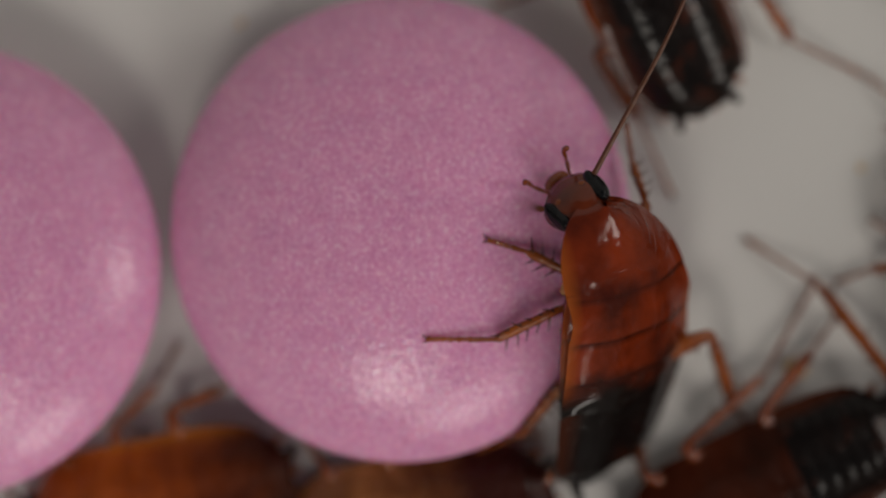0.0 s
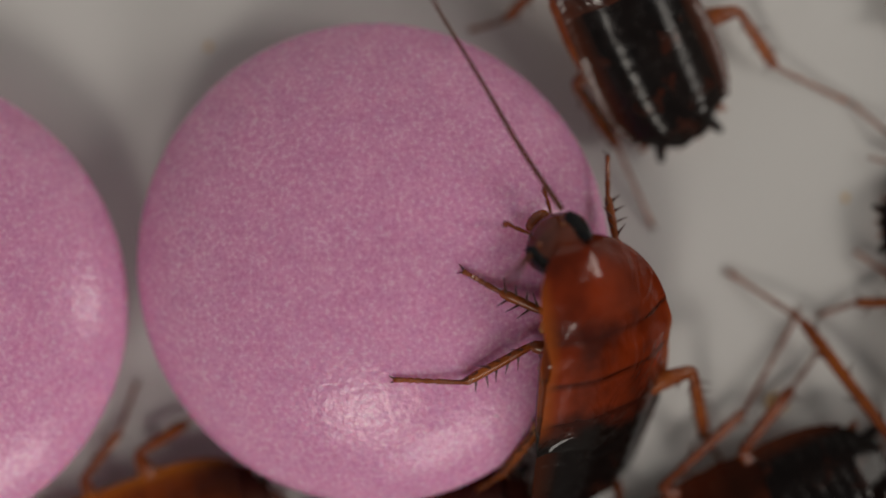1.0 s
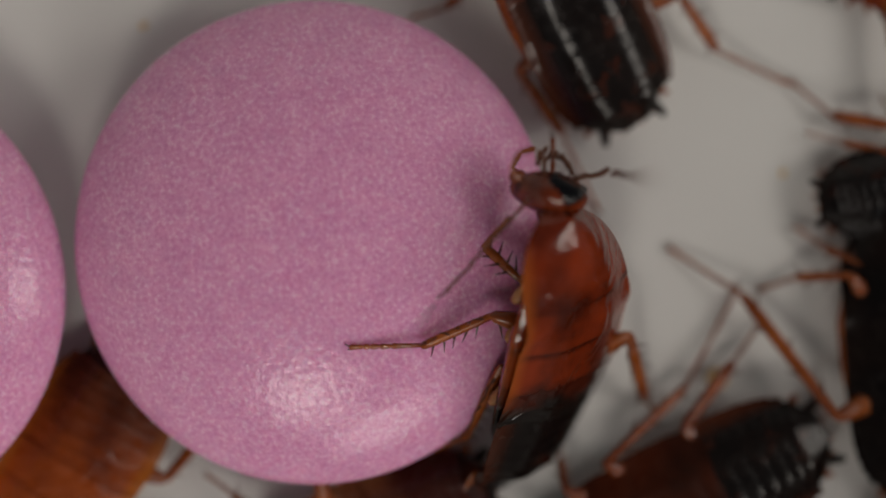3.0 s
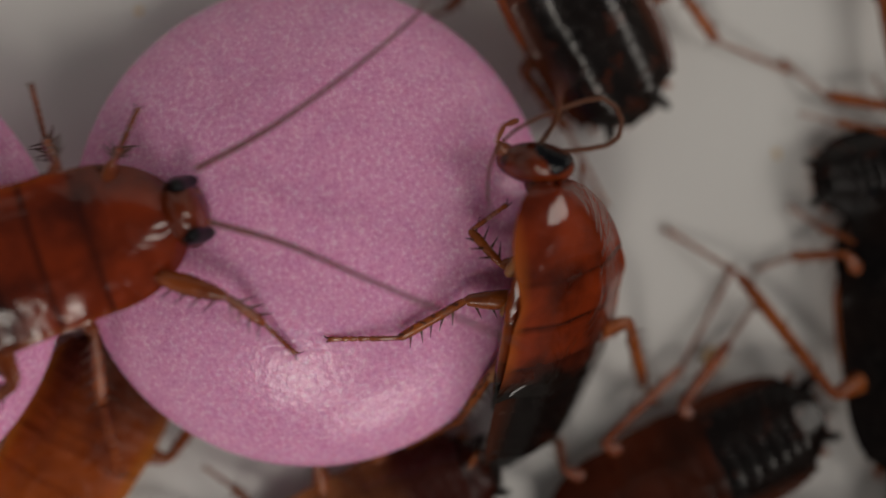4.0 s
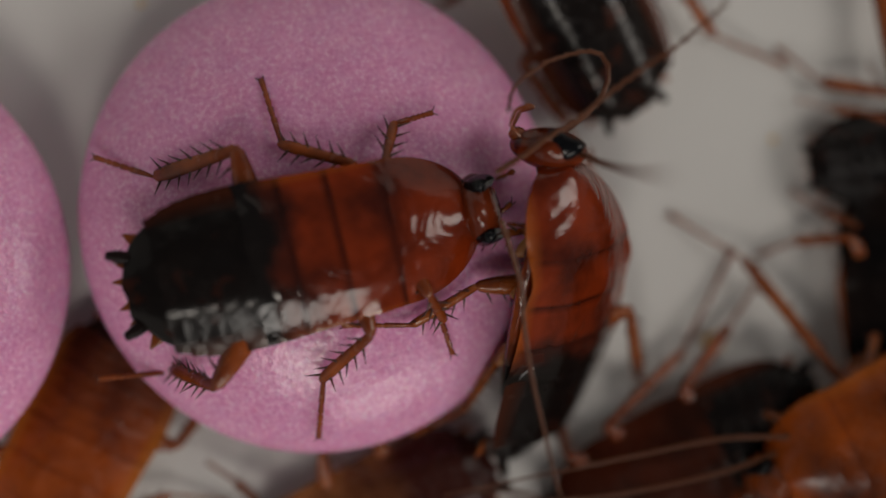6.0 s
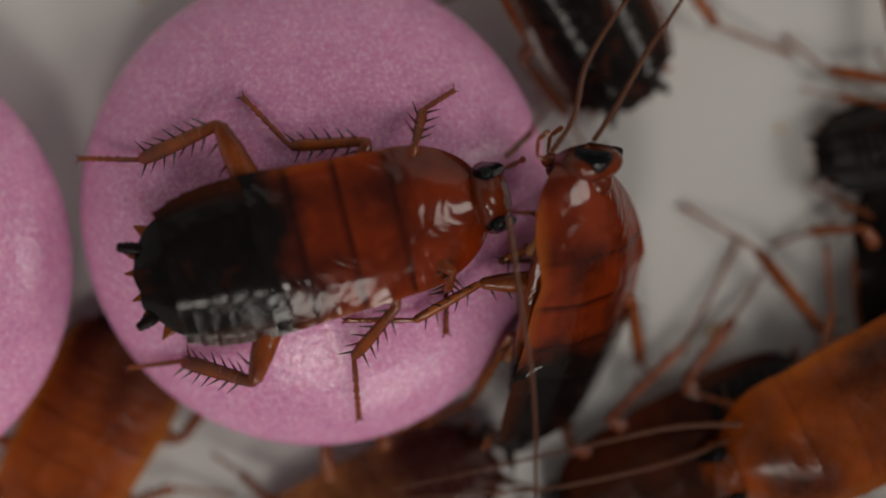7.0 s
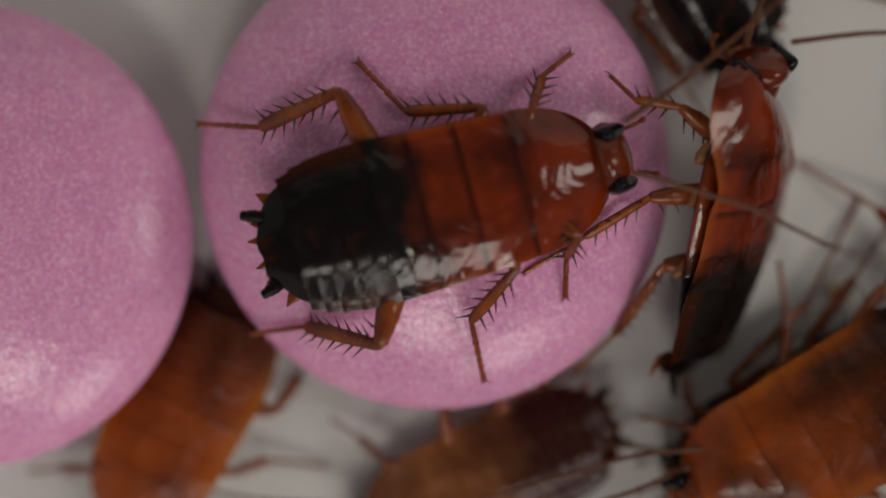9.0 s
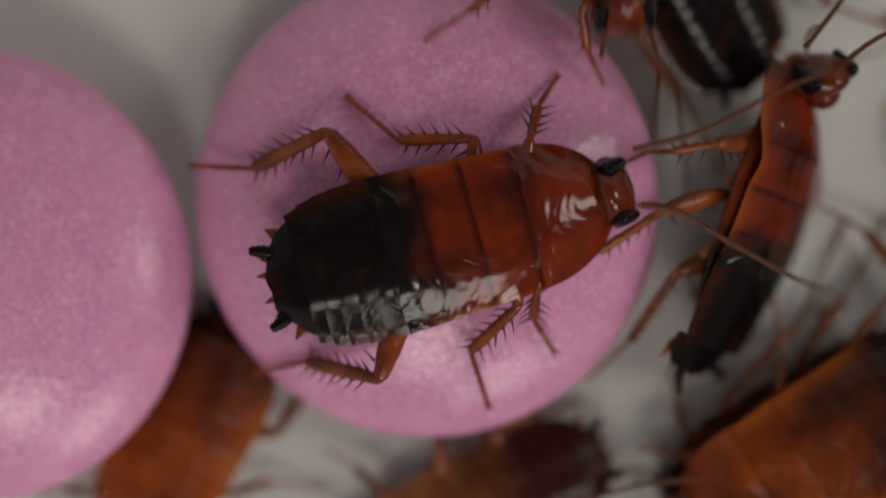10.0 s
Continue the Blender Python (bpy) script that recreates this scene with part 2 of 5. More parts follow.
# ---- cockroach nymph: x forward, y to its left, z up, belly at z = 0; total length about 15 mm at size 1 ----
LEGS = (("front", 1), ("front", -1), ("middle", 1), ("middle", -1), ("hind", 1), ("hind", -1))
HIPS = {"front": (3.2, 0.9, 0.7), "middle": (1.2, 1.1, 0.7), "hind": (-2.2, 1.2, 0.7)}
SIZES = {"front": (3.0, 2.0, 1.9), "middle": (3.6, 3.3, 3.1), "hind": (4.6, 4.3, 2.9)}
STANCE = {"front": ((4.4, 3.2, 1.6), (5.3, 4.9, 0.6), (6.3, 6.4, 0.1)),
          "middle": ((1.2, 4.4, 1.8), (-0.2, 6.8, 0.5), (-0.9, 9.1, 0.1)),
          "hind": ((-1.6, 4.7, 1.8), (-4.9, 6.9, 0.6), (-7.0, 8.5, 0.1))}
FEELER_STEPS = 24


def cockroach(label, size=1.0, width=1.0, thorax=AMBER, middle=AMBER, abdomen=BLACK, legs=LEG, fine=True, feeler=16.0, flat=1.0, bend=0.0, arch=0.0, cerci=(1.0, 20, 0), rim=1.0, lip=0.03, taper=1.0):
    """A wingless nymph. Returns the Empty and a dictionary of its parts."""
    k, w, fl = size, size * width, size * flat
    body = new("cockroach")
    tagged(body, label, "cockroach", "cockroach nymphs")
    out = {"thing": body, "size": k}
    # back plates
    P = [(6.9, 3.1, lambda u: 3.48 * w * max(0.01, 1 - (1 - u) ** 2.0) ** 0.5, lambda u: fl * (0.95 + 0.25 * math.sin(math.pi * u) - 0.02 * u), lambda u: fl * (1.02 + 0.45 * u ** 0.8 - 0.2 * math.sin(math.pi * u)), thorax, "pronotum", 0.5)]
    P.append((3.4, 0.9, lambda u: w * (3.44 + 0.2 * u), lambda u: fl * (0.9 - 0.32 * math.sin(math.pi * u) ** 2), lambda u: fl * (1.44 + 0.05 * u + 0.32 * math.sin(math.pi * u) ** 2), thorax, "thorax_plate", 0))
    P.append((1.15, -1.15, lambda u: w * (3.6 + 0.16 * u), lambda u: fl * 0.9, lambda u: fl * (1.475 + 0.02 * u), middle, "thorax_plate", 0))
    edges = [-0.9, -2.0, -2.85, -3.7, -4.55, -5.3, -5.95, -6.55]
    wide = [3.72, 3.81, 3.86, 3.86, 3.8, 3.68, 3.48, 3.16]
    rise = [0.92, 0.98, 1.04, 1.08, 1.08, 1.04, 0.98, 0.9]
    for i in range(7):
        a, b = wide[i], wide[i + 1]
        mat = middle if i == 0 or (i < 2 and middle is AMBER) else abdomen
        P.append((edges[i] + 0.28, edges[i + 1], lambda u, a=a, b=b, i=i: w * (a + (b - a) * u) * (1 - (1 - taper) * min(1, (i + u) / 4)), lambda u, i=i: fl * (rise[i] + (rise[i + 1] - rise[i]) * u),
                  lambda u, i=i: fl * (2.385 - 0.022 * i - 0.012 * u - rise[i] - (rise[i + 1] - rise[i]) * u), mat, "abdomen_plate", 0))

    def aside(x):
        return bend * x * x * (1.0 if x > 0 else 0.4)

    def bent(bm):
        for v in bm.verts:
            v.co.y += aside(v.co.x)
            v.co.z -= arch * v.co.x ** 2
        return bm

    for x0, x1, wf, hf, bf, mat, name, droop in P:
        shape = {"pronotum": (19, 29, 0.30, 1.6, True), "thorax_plate": (9, 25, 0.30, 1.0), "abdomen_plate": (9, 25, 0.14, 1.0)}[name]
        part(name, bent(plate(x0 * k, x1 * k, wf, hf, bf, droop * k, lip * k, 0.06 * k, 0.05 * k, *shape)), mat, body)
    # tail: plate over the vent, orange lobes, cerci
    part("tail_plate", bent(plate(-6.2 * k, -8.0 * k, lambda u: w * (2.95 - 1.25 * u * u), lambda u: fl * (0.84 - 0.25 * u), lambda u: fl * (0.98 - 0.2 * u), 0, 0.02, -0.35 * k, 0.12 * k)), abdomen, body)
    for y, l in ((0.5, 0.75), (-0.55, 0.7), (1.15, 0.6), (-1.2, 0.65), (2.3, 0.35), (-2.35, 0.4)):
        o = part("tail_lobe", tube([(-0.5 * k, 0.30 * k, 0.1 * k), (0.1 * k, 0.26 * k, 0.1 * k), ((0.4 + 0.5 * l) * k, 0.03 * k, 0.03 * k)], 8), ORANGE, body, "ragged orange membrane")
        o.matrix_basis = mm((-7.8 + 0.28 * abs(y)) * k, y * w + aside(-7.75 * k), 0.75 * fl - arch * 60 * k * k, 0, 0, 180 - 18 * y)
    cer = None
    for s in (1, -1):
        m = mm(-7.3 * k, s * 1.5 * w + aside(-7 * k), 0.95 * fl - arch * 49 * k * k, 0, -6, 180 - s * cerci[1] + cerci[2])
        if cer is None:
            st = [(-0.1, 0.1, 0.08)]
            for i in range(5):
                r = 0.29 * math.sin(math.pi * (0.25 + 0.5 * i / 4)) ** 0.8
                st += [(0.06 + i * 0.22, r * 0.9, r * 0.64), (0.17 + i * 0.22, r, r * 0.7)]
            st.append((1.2, 0.14, 0.1))
            cer = part("cercus", tube([(a * k * cerci[0], b * k, c * k) for a, b, c in st]), CERCUS, body)
            cer.matrix_basis = m
        else:
            again("cercus", cer, body, m)
    # underside
    def belly(p):
        f = 1 - 0.35 * smoothstep(2.0 * k, 7.2 * k, p.x) - 0.3 * smoothstep(3.0 * k, 7.4 * k, -p.x)
        return Vector((p.x - 0.3 * k, p.y * f + aside(p.x), p.z + 0.95 * fl - arch * p.x ** 2))
    part("underside", blob(7.3 * k * (0.5 + 0.5 * rim), 3.5 * w * rim, 0.85 * fl, belly, 24, 12), AMBER if thorax is AMBER else legs, body)
    # head
    def face(p):
        f = 1 - 0.42 * smoothstep(-0.1 * k, -1.7 * k, p.z)
        f *= 1 - 0.12 * smoothstep(0.6 * k, 1.6 * k, p.z)
        return Vector((p.x * (0.8 + 0.2 * f), p.y * f, p.z))
    head = part("head", blob(0.92 * k, 1.55 * k, 1.72 * k, face, 24, 18), RUST if thorax is AMBER else thorax, body)
    out["head"] = head
    for s in (1, -1):
        def kidney(p, s=s):
            return Vector((p.x + 0.28 * k * (p.z / (0.72 * k)) ** 2 - 0.12 * k, p.y, p.z))
        e = part("eye", blob(0.60 * k, 0.44 * k, 0.86 * k, kidney, 16, 12), EYE, head, "glossy black compound eye")
        e.matrix_basis = mm(0.24 * k, s * 1.04 * k, 0.66 * k, 0, -18, s * 10)
    for s in (1, -1):
        o = part("antenna_socket", blob(0.14 * k, 0.2 * k, 0.2 * k, u=10, v=8), LEG, head)
        o.matrix_basis = mm(0.72 * k, s * 0.62 * k, 0.35 * k)
    o = part("neck", blob(0.85 * k, 0.8 * k, 0.8 * k, u=16, v=10), RUST, head, "amber neck skin")
    o.matrix_basis = mm(-0.7 * k, 0, 0.35 * k)
    o = part("upper_lip", blob(0.34 * k, 0.62 * k, 0.42 * k, u=14, v=8), LEG, head, "pale amber lip")
    o.matrix_basis = mm(0.42 * k, 0, -1.42 * k)
    for s in (1, -1):
        pts = [(0.3, 0.6, -1.2), (0.75, 0.95, -1.75), (1.45, 1.1, -1.55), (1.75, 1.2, -0.95)]
        for i in range(3):
            a, b = (Vector((q[0] * k, s * q[1] * k, q[2] * k)) for q in pts[i:i + 2])
            L = (b - a).length
            r = (0.09, 0.10, 0.13)[i] * k
            o = part("palp_joint", tube([(0, r * 0.6, r * 0.6), (L * 0.25, r * 0.8, r * 0.8), (L * 0.8, r * 1.15, r), (L, r * 0.6, r * 0.6)], 8), LEG, head)
            o.matrix_basis = aim(a, b)
    head.matrix_basis = mm(6.85 * k, 0, 0.7 * fl - arch * 47 * k * k, 0, -10, 0)
    # antennae: short stiff lengths end to end
    for s in (1, -1):
        lengths = []
        for i in range(FEELER_STEPS):
            L = feeler / FEELER_STEPS * k
            r0 = (0.13 - 0.095 * i / FEELER_STEPS) * k
            r1 = (0.13 - 0.095 * (i + 1) / FEELER_STEPS) * k
            st = []
            n = 3 if fine else 1
            for q in range(n):
                a = r0 + (r1 - r0) * q / n
                st += [(L * q / n, a * 0.86, a * 0.86), (L * (q + 0.75) / n, a * 1.06, a * 1.06)]
            st.append((L * 1.03, r1 * 0.86, r1 * 0.86))
            lengths.append(part("antenna" if i == 0 else "antenna_joint", tube(st, 8), FEELER, body))
        out["feeler", s] = lengths
    # legs
    spine = None
    for kind, s in LEGS:
        lf, lt, ls = (v * k for v in SIZES[kind])
        b = {"front": 0.46, "middle": 0.52, "hind": 0.62}[kind] * k
        hx, hy, hz = (v * k for v in HIPS[kind])
        cox = part("coxa", tube([(-0.9 * k, 0.15 * k, 0.15 * k), (-0.5 * k, 0.42 * k, 0.38 * k), (0.2 * k, 0.5 * k, 0.42 * k), (0.7 * k, 0.34 * k, 0.3 * k), (0.95 * k, 0.12 * k, 0.12 * k)], 12), COXA, body, "pale translucent hip segment")
        cox.matrix_basis = mm(hx, s * (hy + 0.9 * k) + aside(hx), hz - 0.25 * k - arch * hx * hx, 0, 12, s * 118)
        fem = part("thigh", tube([(-0.1 * k, 0.1 * k, 0.12 * k), (0.12 * k, b * 0.5, 0.28 * k), (lf * 0.25, b * 0.8, 0.36 * k), (lf * 0.6, b, 0.44 * k), (lf * 0.9, b * 0.7, 0.4 * k), (lf, b * 0.3, 0.2 * k)], 12), legs, body)
        tb = {"front": 0.20, "middle": 0.23, "hind": 0.29}[kind] * k
        tib = part("shin", tube([(-0.12 * k, tb * 0.45, tb * 0.4), (0.15 * k, tb * 0.85, tb * 0.7), (lt * 0.3, tb, tb * 0.8), (lt * 0.8, tb * 1.15, tb * 0.85), (lt * 0.97, tb * 0.95, tb * 0.75), (lt + 0.06 * k, tb * 0.4, tb * 0.4)], 10), legs, body)
        st = [(0, 0.08 * k, 0.08 * k)]
        for i, (p, q) in enumerate(((0, 0.42), (0.42, 0.58), (0.58, 0.70), (0.70, 0.80), (0.80, 1.0))):
            st += [((p + 0.02) * ls, 0.10 * k, 0.09 * k), ((q - 0.03) * ls, 0.135 * k, 0.12 * k), (q * ls, 0.08 * k, 0.08 * k)]
        tar = part("foot", tube(st, 8), legs, body)
        claw = [(0, 0.045 * k, 0.05 * k), (0.16 * k, 0.035 * k, 0.04 * k, 0.02 * k, 0.01 * k), (0.36 * k, 0.008 * k, 0.008 * k, 0.06 * k, -0.10 * k)]
        for c in (1, -1):
            o = part("claw", tube([(*q, *(0, 0)) if len(q) == 3 else q for q in claw], 6), SPINE, tar)
            o.matrix_basis = mm(0.97 * ls, 0.03 * c * k, 0, 0, 0, 32 * c)
        count = {"front": 7, "middle": 11, "hind": 14}[kind] if fine else 5
        for i in range(count):
            side = 1 if i % 2 else -1
            x = lt * (0.1 + 0.88 * (i + 0.5) / count)
            yaw = side * (48 + 25 * ((i * 7) % 5) / 5)
            m = mm(x, side * tb * 0.8, tb * (0.4 - 0.2 * (i % 3)), 0, -8 - 14 * (i % 3), yaw)
            if spine is None:
                spine = part("spine", tube([(-0.05 * k, 0.075 * k, 0.075 * k), (0.2 * k, 0.05 * k, 0.05 * k), (0.66 * k, 0.008 * k, 0.008 * k)], 5), SPINE, tib)
                spine.matrix_basis = m
            else:
                again("spine", spine, tib, m)
        if fine:
            for i in range(4):
                m = mm(lf * (0.15 + 0.2 * i), -b * 0.75 * s, 0, 0, 0, -60 * s)
                again("spine", spine, fem, m)
        out["leg", kind, s] = (fem, tib, tar)
    return out


def leg_poses(roach, kind, s, knee, ankle, tip, body=None):
    """Local poses of thigh, shin and foot from places in millimetres: the animal's own, or the world's where body is its pose."""
    k = roach["size"]
    inv = body.inverted() if body is not None else Matrix()
    kn, an, ti = ((inv @ (Vector(p) * MM)) / MM for p in (knee, ankle, tip))
    hx, hy, hz = HIPS[kind]
    hip = Vector((hx * k, s * hy * k, hz * k))
    shin = aim(kn, an)
    end = kn + (an - kn).normalized() * SIZES[kind][1] * k
    return aim(kn, hip), shin, aim(end, ti + (end - an) * 0.5)


def feeler_poses(roach, points, body=None, lift=False):
    """Local poses of an antenna's lengths along a smooth curve through the points given (first one its root); with lift the rest of it curves upwards."""
    inv = body.inverted() if body is not None else Matrix()
    ps = [(inv @ (Vector(p) * MM)) / MM for p in points]
    curve = []
    n = len(ps) - 1
    for i in range(n):
        p0, p1, p2, p3 = ps[max(i - 1, 0)], ps[i], ps[i + 1], ps[min(i + 2, n)]
        for q in range(12):
            t = q / 12
            curve.append(0.5 * ((2 * p1) + (p2 - p0) * t + (2 * p0 - 5 * p1 + 4 * p2 - p3) * t * t + (3 * p1 - p0 - 3 * p2 + p3) * t ** 3))
    curve.append(ps[-1])
    step = roach["step"]
    at, i, rows = curve[0], 1, []
    for _ in range(FEELER_STEPS):
        while i < len(curve) and (curve[i] - at).length < step:
            i += 1
        if i < len(curve):
            a, b = curve[i - 1], curve[i]
            f = 1.0
            for q in range(1, 11):
                if (a.lerp(b, q / 10) - at).length >= step:
                    f = q / 10
                    break
            to = a.lerp(b, f)
        else:
            way = (curve[-1] - curve[-4]).normalized()
            if lift:
                way = (way * 0.25 + inv.to_3x3() @ Vector((0, 0, 1))).normalized()
            to = at + way * step
        to = at + (to - at).normalized() * step
        rows.append(aim(at, to))
        at = to
    return rows


def set_stance(roach, over={}, tuck=1.0):
    """A still stance; over replaces (knee, ankle, tip) of a leg in the animal's own space."""
    k = roach["size"]
    for kind, s in LEGS:
        pts = over.get((kind, s)) or [(x * k, s * y * tuck * k, z * k) for x, y, z in STANCE[kind]]
        for ob, m in zip(roach["leg", kind, s], leg_poses(roach, kind, s, *pts)):
            ob.matrix_basis = m


def set_feelers(roach, left, right):
    for s, pts in ((1, left), (-1, right)):
        for ob, m in zip(roach["feeler", s], feeler_poses(roach, pts)):
            ob.matrix_basis = m


# ---- the place ----
def box(x0, y0, z0, x1, y1, z1, bev=0.0):
    bm = bmesh.new()
    bmesh.ops.create_cube(bm, size=1)
    for v in bm.verts:
        v.co = Vector(((x0, x1)[v.co.x > 0], (y0, y1)[v.co.y > 0], (z0, z1)[v.co.z > 0]))
    if bev:
        bmesh.ops.bevel(bm, geom=bm.edges[:], offset=bev, segments=3, affect="EDGES", profile=0.5)
    return bm


tagged(part("floor", box(-66, -180, -3, 170, 62, 0), PLASTIC, smooth=False), "white plastic floor of the tub", "floor", kind="structure")
# Unseen walls: the north one bounces light back, the west one dims the left.
for name, b in (("wall_north", (-66, 62, -3, 170, 65, 64)), ("unseen_shade_wall", (-150, -1.5, -3, 190, 1.5, 22)), ("wall_far", (-66, -183, -3, 170, -180, 21)),
                ("wall_east", (170, -183, -3, 173, 65, 64)), ("wall_west", (-69, -183, -3, -66, 65, 64))):
    side = tagged(part(name, box(*b), PLASTIC, smooth=False), "added white plastic wall, out of view", "wall", kind="structure")
    # Slanted wall out of view, added to shade the floor at the lower right.
    if name == "unseen_shade_wall":
        side.matrix_basis = mm(31, -28, 0, 0, 0, 55)


def tablet_height(r):
    return 3.5 * max(0.0, 1 - min(1, r) ** 2.1) ** 0.62


def tablet(label, x, y, rx, ry, spin, gnawed=()):
    """gnawed: x, y, radius and depth of patches nibbled out of its face."""
    prof = [math.sin(math.pi / 2 * i / 48) for i in range(1, 49)]
    bm = bmesh.new()
    n = 180
    def ring(r, z):
        return [bm.verts.new((r * rx * math.cos(2 * math.pi * i / n), r * ry * math.sin(2 * math.pi * i / n), z)) for i in range(n)]
    top = bm.verts.new((0, 0, 7.0))
    last = None
    steps = [(r, 3.5 + tablet_height(r)) for r in prof] + [(r, 3.5 - tablet_height(r)) for r in prof[-2::-1]]
    for r, z in steps:
        cur = ring(r, z)
        for i in range(n):
            j = (i + 1) % n
            if last is None:
                bm.faces.new((top, cur[i], cur[j]))
            else:
                bm.faces.new((last[i], cur[i], cur[j], last[j]))
        last = cur
    bot = bm.verts.new((0, 0, 0))
    for i in range(n):
        bm.faces.new((last[i], bot, last[(i + 1) % n]))
    for gx, gy, reach, depth in gnawed:
        for v in bm.verts:
            d = math.hypot(v.co.x - gx, v.co.y - gy) / reach
            if d < 1.3 and v.co.z > 3.5:
                d += 0.35 * noise.noise(v.co * 1.7)
                v.co.z -= depth * (1 - smoothstep(0.55, 1.0, d)) * (0.75 + 0.6 * noise.noise(v.co * 3.3))
    bmesh.ops.recalc_face_normals(bm, faces=bm.faces)
    ob = part("tablet", bm, TABLET)
    ob.matrix_basis = mm(x, y, 0, 0, 0, spin)
    return tagged(ob, label, "tablet", "pink tablets")


tablet("speckled pink round tablet with a domed, nibbled face", 0, 0, 10.0, 10.15, 0, ((7.5, 1.1, 1.2, 0.10), (8.3, -0.9, 0.8, 0.10)))
tablet("speckled pink round tablet lying beside another tablet", -20.45, -2.0, 10.0, 10.1, 70)

# ---- cockroaches ----
def creature(label, feel=((8, 2, 1.4), (13, 5, 1.6), (18, 10, 1.6)), tuck=1.0, **kw):
    r = cockroach(label, **kw)
    k = r["size"]
    r["step"] = kw.get("feeler", 16.0) / FEELER_STEPS * k
    set_stance(r, tuck=tuck)
    root = (7.0 * k, 0.6 * k, 1.4 * k)
    set_feelers(r, [root] + [(x * k, y * k, z * k) for x, y, z in feel], [(root[0], -root[1], root[2])] + [(x * k, -y * k, z * k) for x, y, z in feel])
    return r


A = creature("amber cockroach nymph with black tail clinging to a pink tablet", size=0.93, width=0.97, taper=0.90, bend=0.026, arch=0.012, cerci=(1.55, 26, 45))
B = creature("red-amber cockroach nymph with glossy black abdomen on a pink tablet", size=0.98, width=0.87, arch=0.007, lip=0.025, legs=REDLEG)
C = creature("dark cockroach nymph with two pale gleams on white plastic", size=0.82, width=0.92, rim=1.15, flat=1.35, lip=0.03, thorax=UMBER, middle=COAL, abdomen=COAL, fine=False)
D = creature("black and amber banded cockroach nymph on white plastic", size=0.86, width=0.83, thorax=DULL_RUST, middle=DULL_RUST, abdomen=COAL, rim=1.08, lip=0.09, legs=REDLEG, tuck=0.7, fine=False)
E = creature("red-brown cockroach nymph with its tail under a tablet", size=0.80, width=0.98, lip=0.03, thorax=DULL_AMBER, middle=DULL_AMBER, abdomen=DULL_AMBER, fine=False)
F = creature("pale brown cockroach nymph crouching below a tablet", size=0.80, width=0.85, lip=0.04, thorax=PALE_BROWN, middle=PALE_BROWN, abdomen=PALE_BROWN, fine=False)
G = creature("black cockroach nymph with amber legs on white plastic", tuck=0.7, rim=1.1, size=0.86, width=0.95, thorax=DULL_BLACK, middle=DULL_BLACK, abdomen=DULL_BLACK, legs=LEG, fine=False)
H = creature("bright orange-amber cockroach nymph crawling over another nymph", size=0.95, width=0.91, flat=1.3, lip=0.05, rim=1.06, thorax=ORANGE_AMBER, middle=ORANGE_AMBER, abdomen=ORANGE_AMBER, tuck=0.55, fine=False)
J = creature("amber cockroach nymph coming onto a pink tablet head first", size=0.90, width=0.83, fine=False)
L = creature("small dark brown cockroach nymph with a ragged tail on white plastic", size=0.56, width=0.9, rim=1.12, lip=0.08, thorax=DULL_RUST, middle=DULL_BLACK, abdomen=COAL, tuck=0.6, fine=False)
K = creature("rust-brown cockroach nymph at the edge of the white plastic", tuck=0.45, size=0.80, width=0.83, thorax=RUST, middle=RUST, abdomen=RUST, fine=False)

# crumbs and shed hairs on the plastic
for x, y, s in ((17.6, -6.0, 0.55), (20.5, 3.0, 0.2), (-7.6, 9.5, 0.2), (24.0, 12.0, 0.25)):
    bm = blob(s, s * 0.8, s * 0.4, lambda p: p * (1 + 0.25 * noise.noise(p * 3.1)), 10, 8)
    o = part("crumb", bm, CRUMB)
    o.matrix_basis = mm(x, y, s * 0.3, 0, 0, 40 * x)
    tagged(o, "tiny yellowish food crumb on white plastic", "crumb", "food crumbs")

# ---- motion ----
def body_at(rows, t):
    """The animal's pose at t between its rows of (seconds, x, y, z, rx, ry, rz)."""
    for a, b in zip(rows, rows[1:]):
        if t <= b[0]:
            u = max(0.0, (t - a[0]) / (b[0] - a[0]))
            return mm(*(p + (q - p) * u for p, q in zip(a[1:], b[1:])))
    return mm(*rows[-1][1:])


def key_body(roach, rows):
    walk(roach["thing"], [(r[0], mm(*r[1:])) for r in rows])


def whole(rows, rest):
    """Rows that reach from the clip's start to its end, beginning at rest."""
    if rows[0][0] > 0:
        rows = [(0.0, rest), (max(0.1, rows[0][0] - 0.4), rest)] + rows
    if rows[-1][0] < 10:
        rows = rows + [(10.0, rows[-1][1])]
    return rows


def key_leg(roach, rows, kind, s, data):
    """data: seconds, then the knee, the ankle and the tip of the foot in the world."""
    made = [(d[0], leg_poses(roach, kind, s, d[1:4], d[4:7], d[7:10], body_at(rows, d[0]))) for d in data]
    for i, ob in enumerate(roach["leg", kind, s]):
        walk(ob, whole([(t, m[i]) for t, m in made], ob.matrix_basis.copy()))


def still_leg(roach, rows, kind, s, d):
    """A leg at rest through the knee, the ankle and the tip given, its joints as long as the way between them."""
    k = roach["size"]
    inv = body_at(rows, d[0]).inverted()
    hx, hy, hz = HIPS[kind]
    hip = Vector((hx * k, s * hy * k, hz * k))
    knee, ankle, tip = ((inv @ (Vector(p) * MM)) / MM for p in (d[1:4], d[4:7], d[7:10]))
    for ob, (a, b), length in zip(roach["leg", kind, s], ((knee, hip), (knee, ankle), (ankle, tip)), SIZES[kind]):
        ob.matrix_basis = aim(a, b) @ Matrix.Diagonal((max(0.6, (b - a).length / (length * k)), 1, 1, 1))


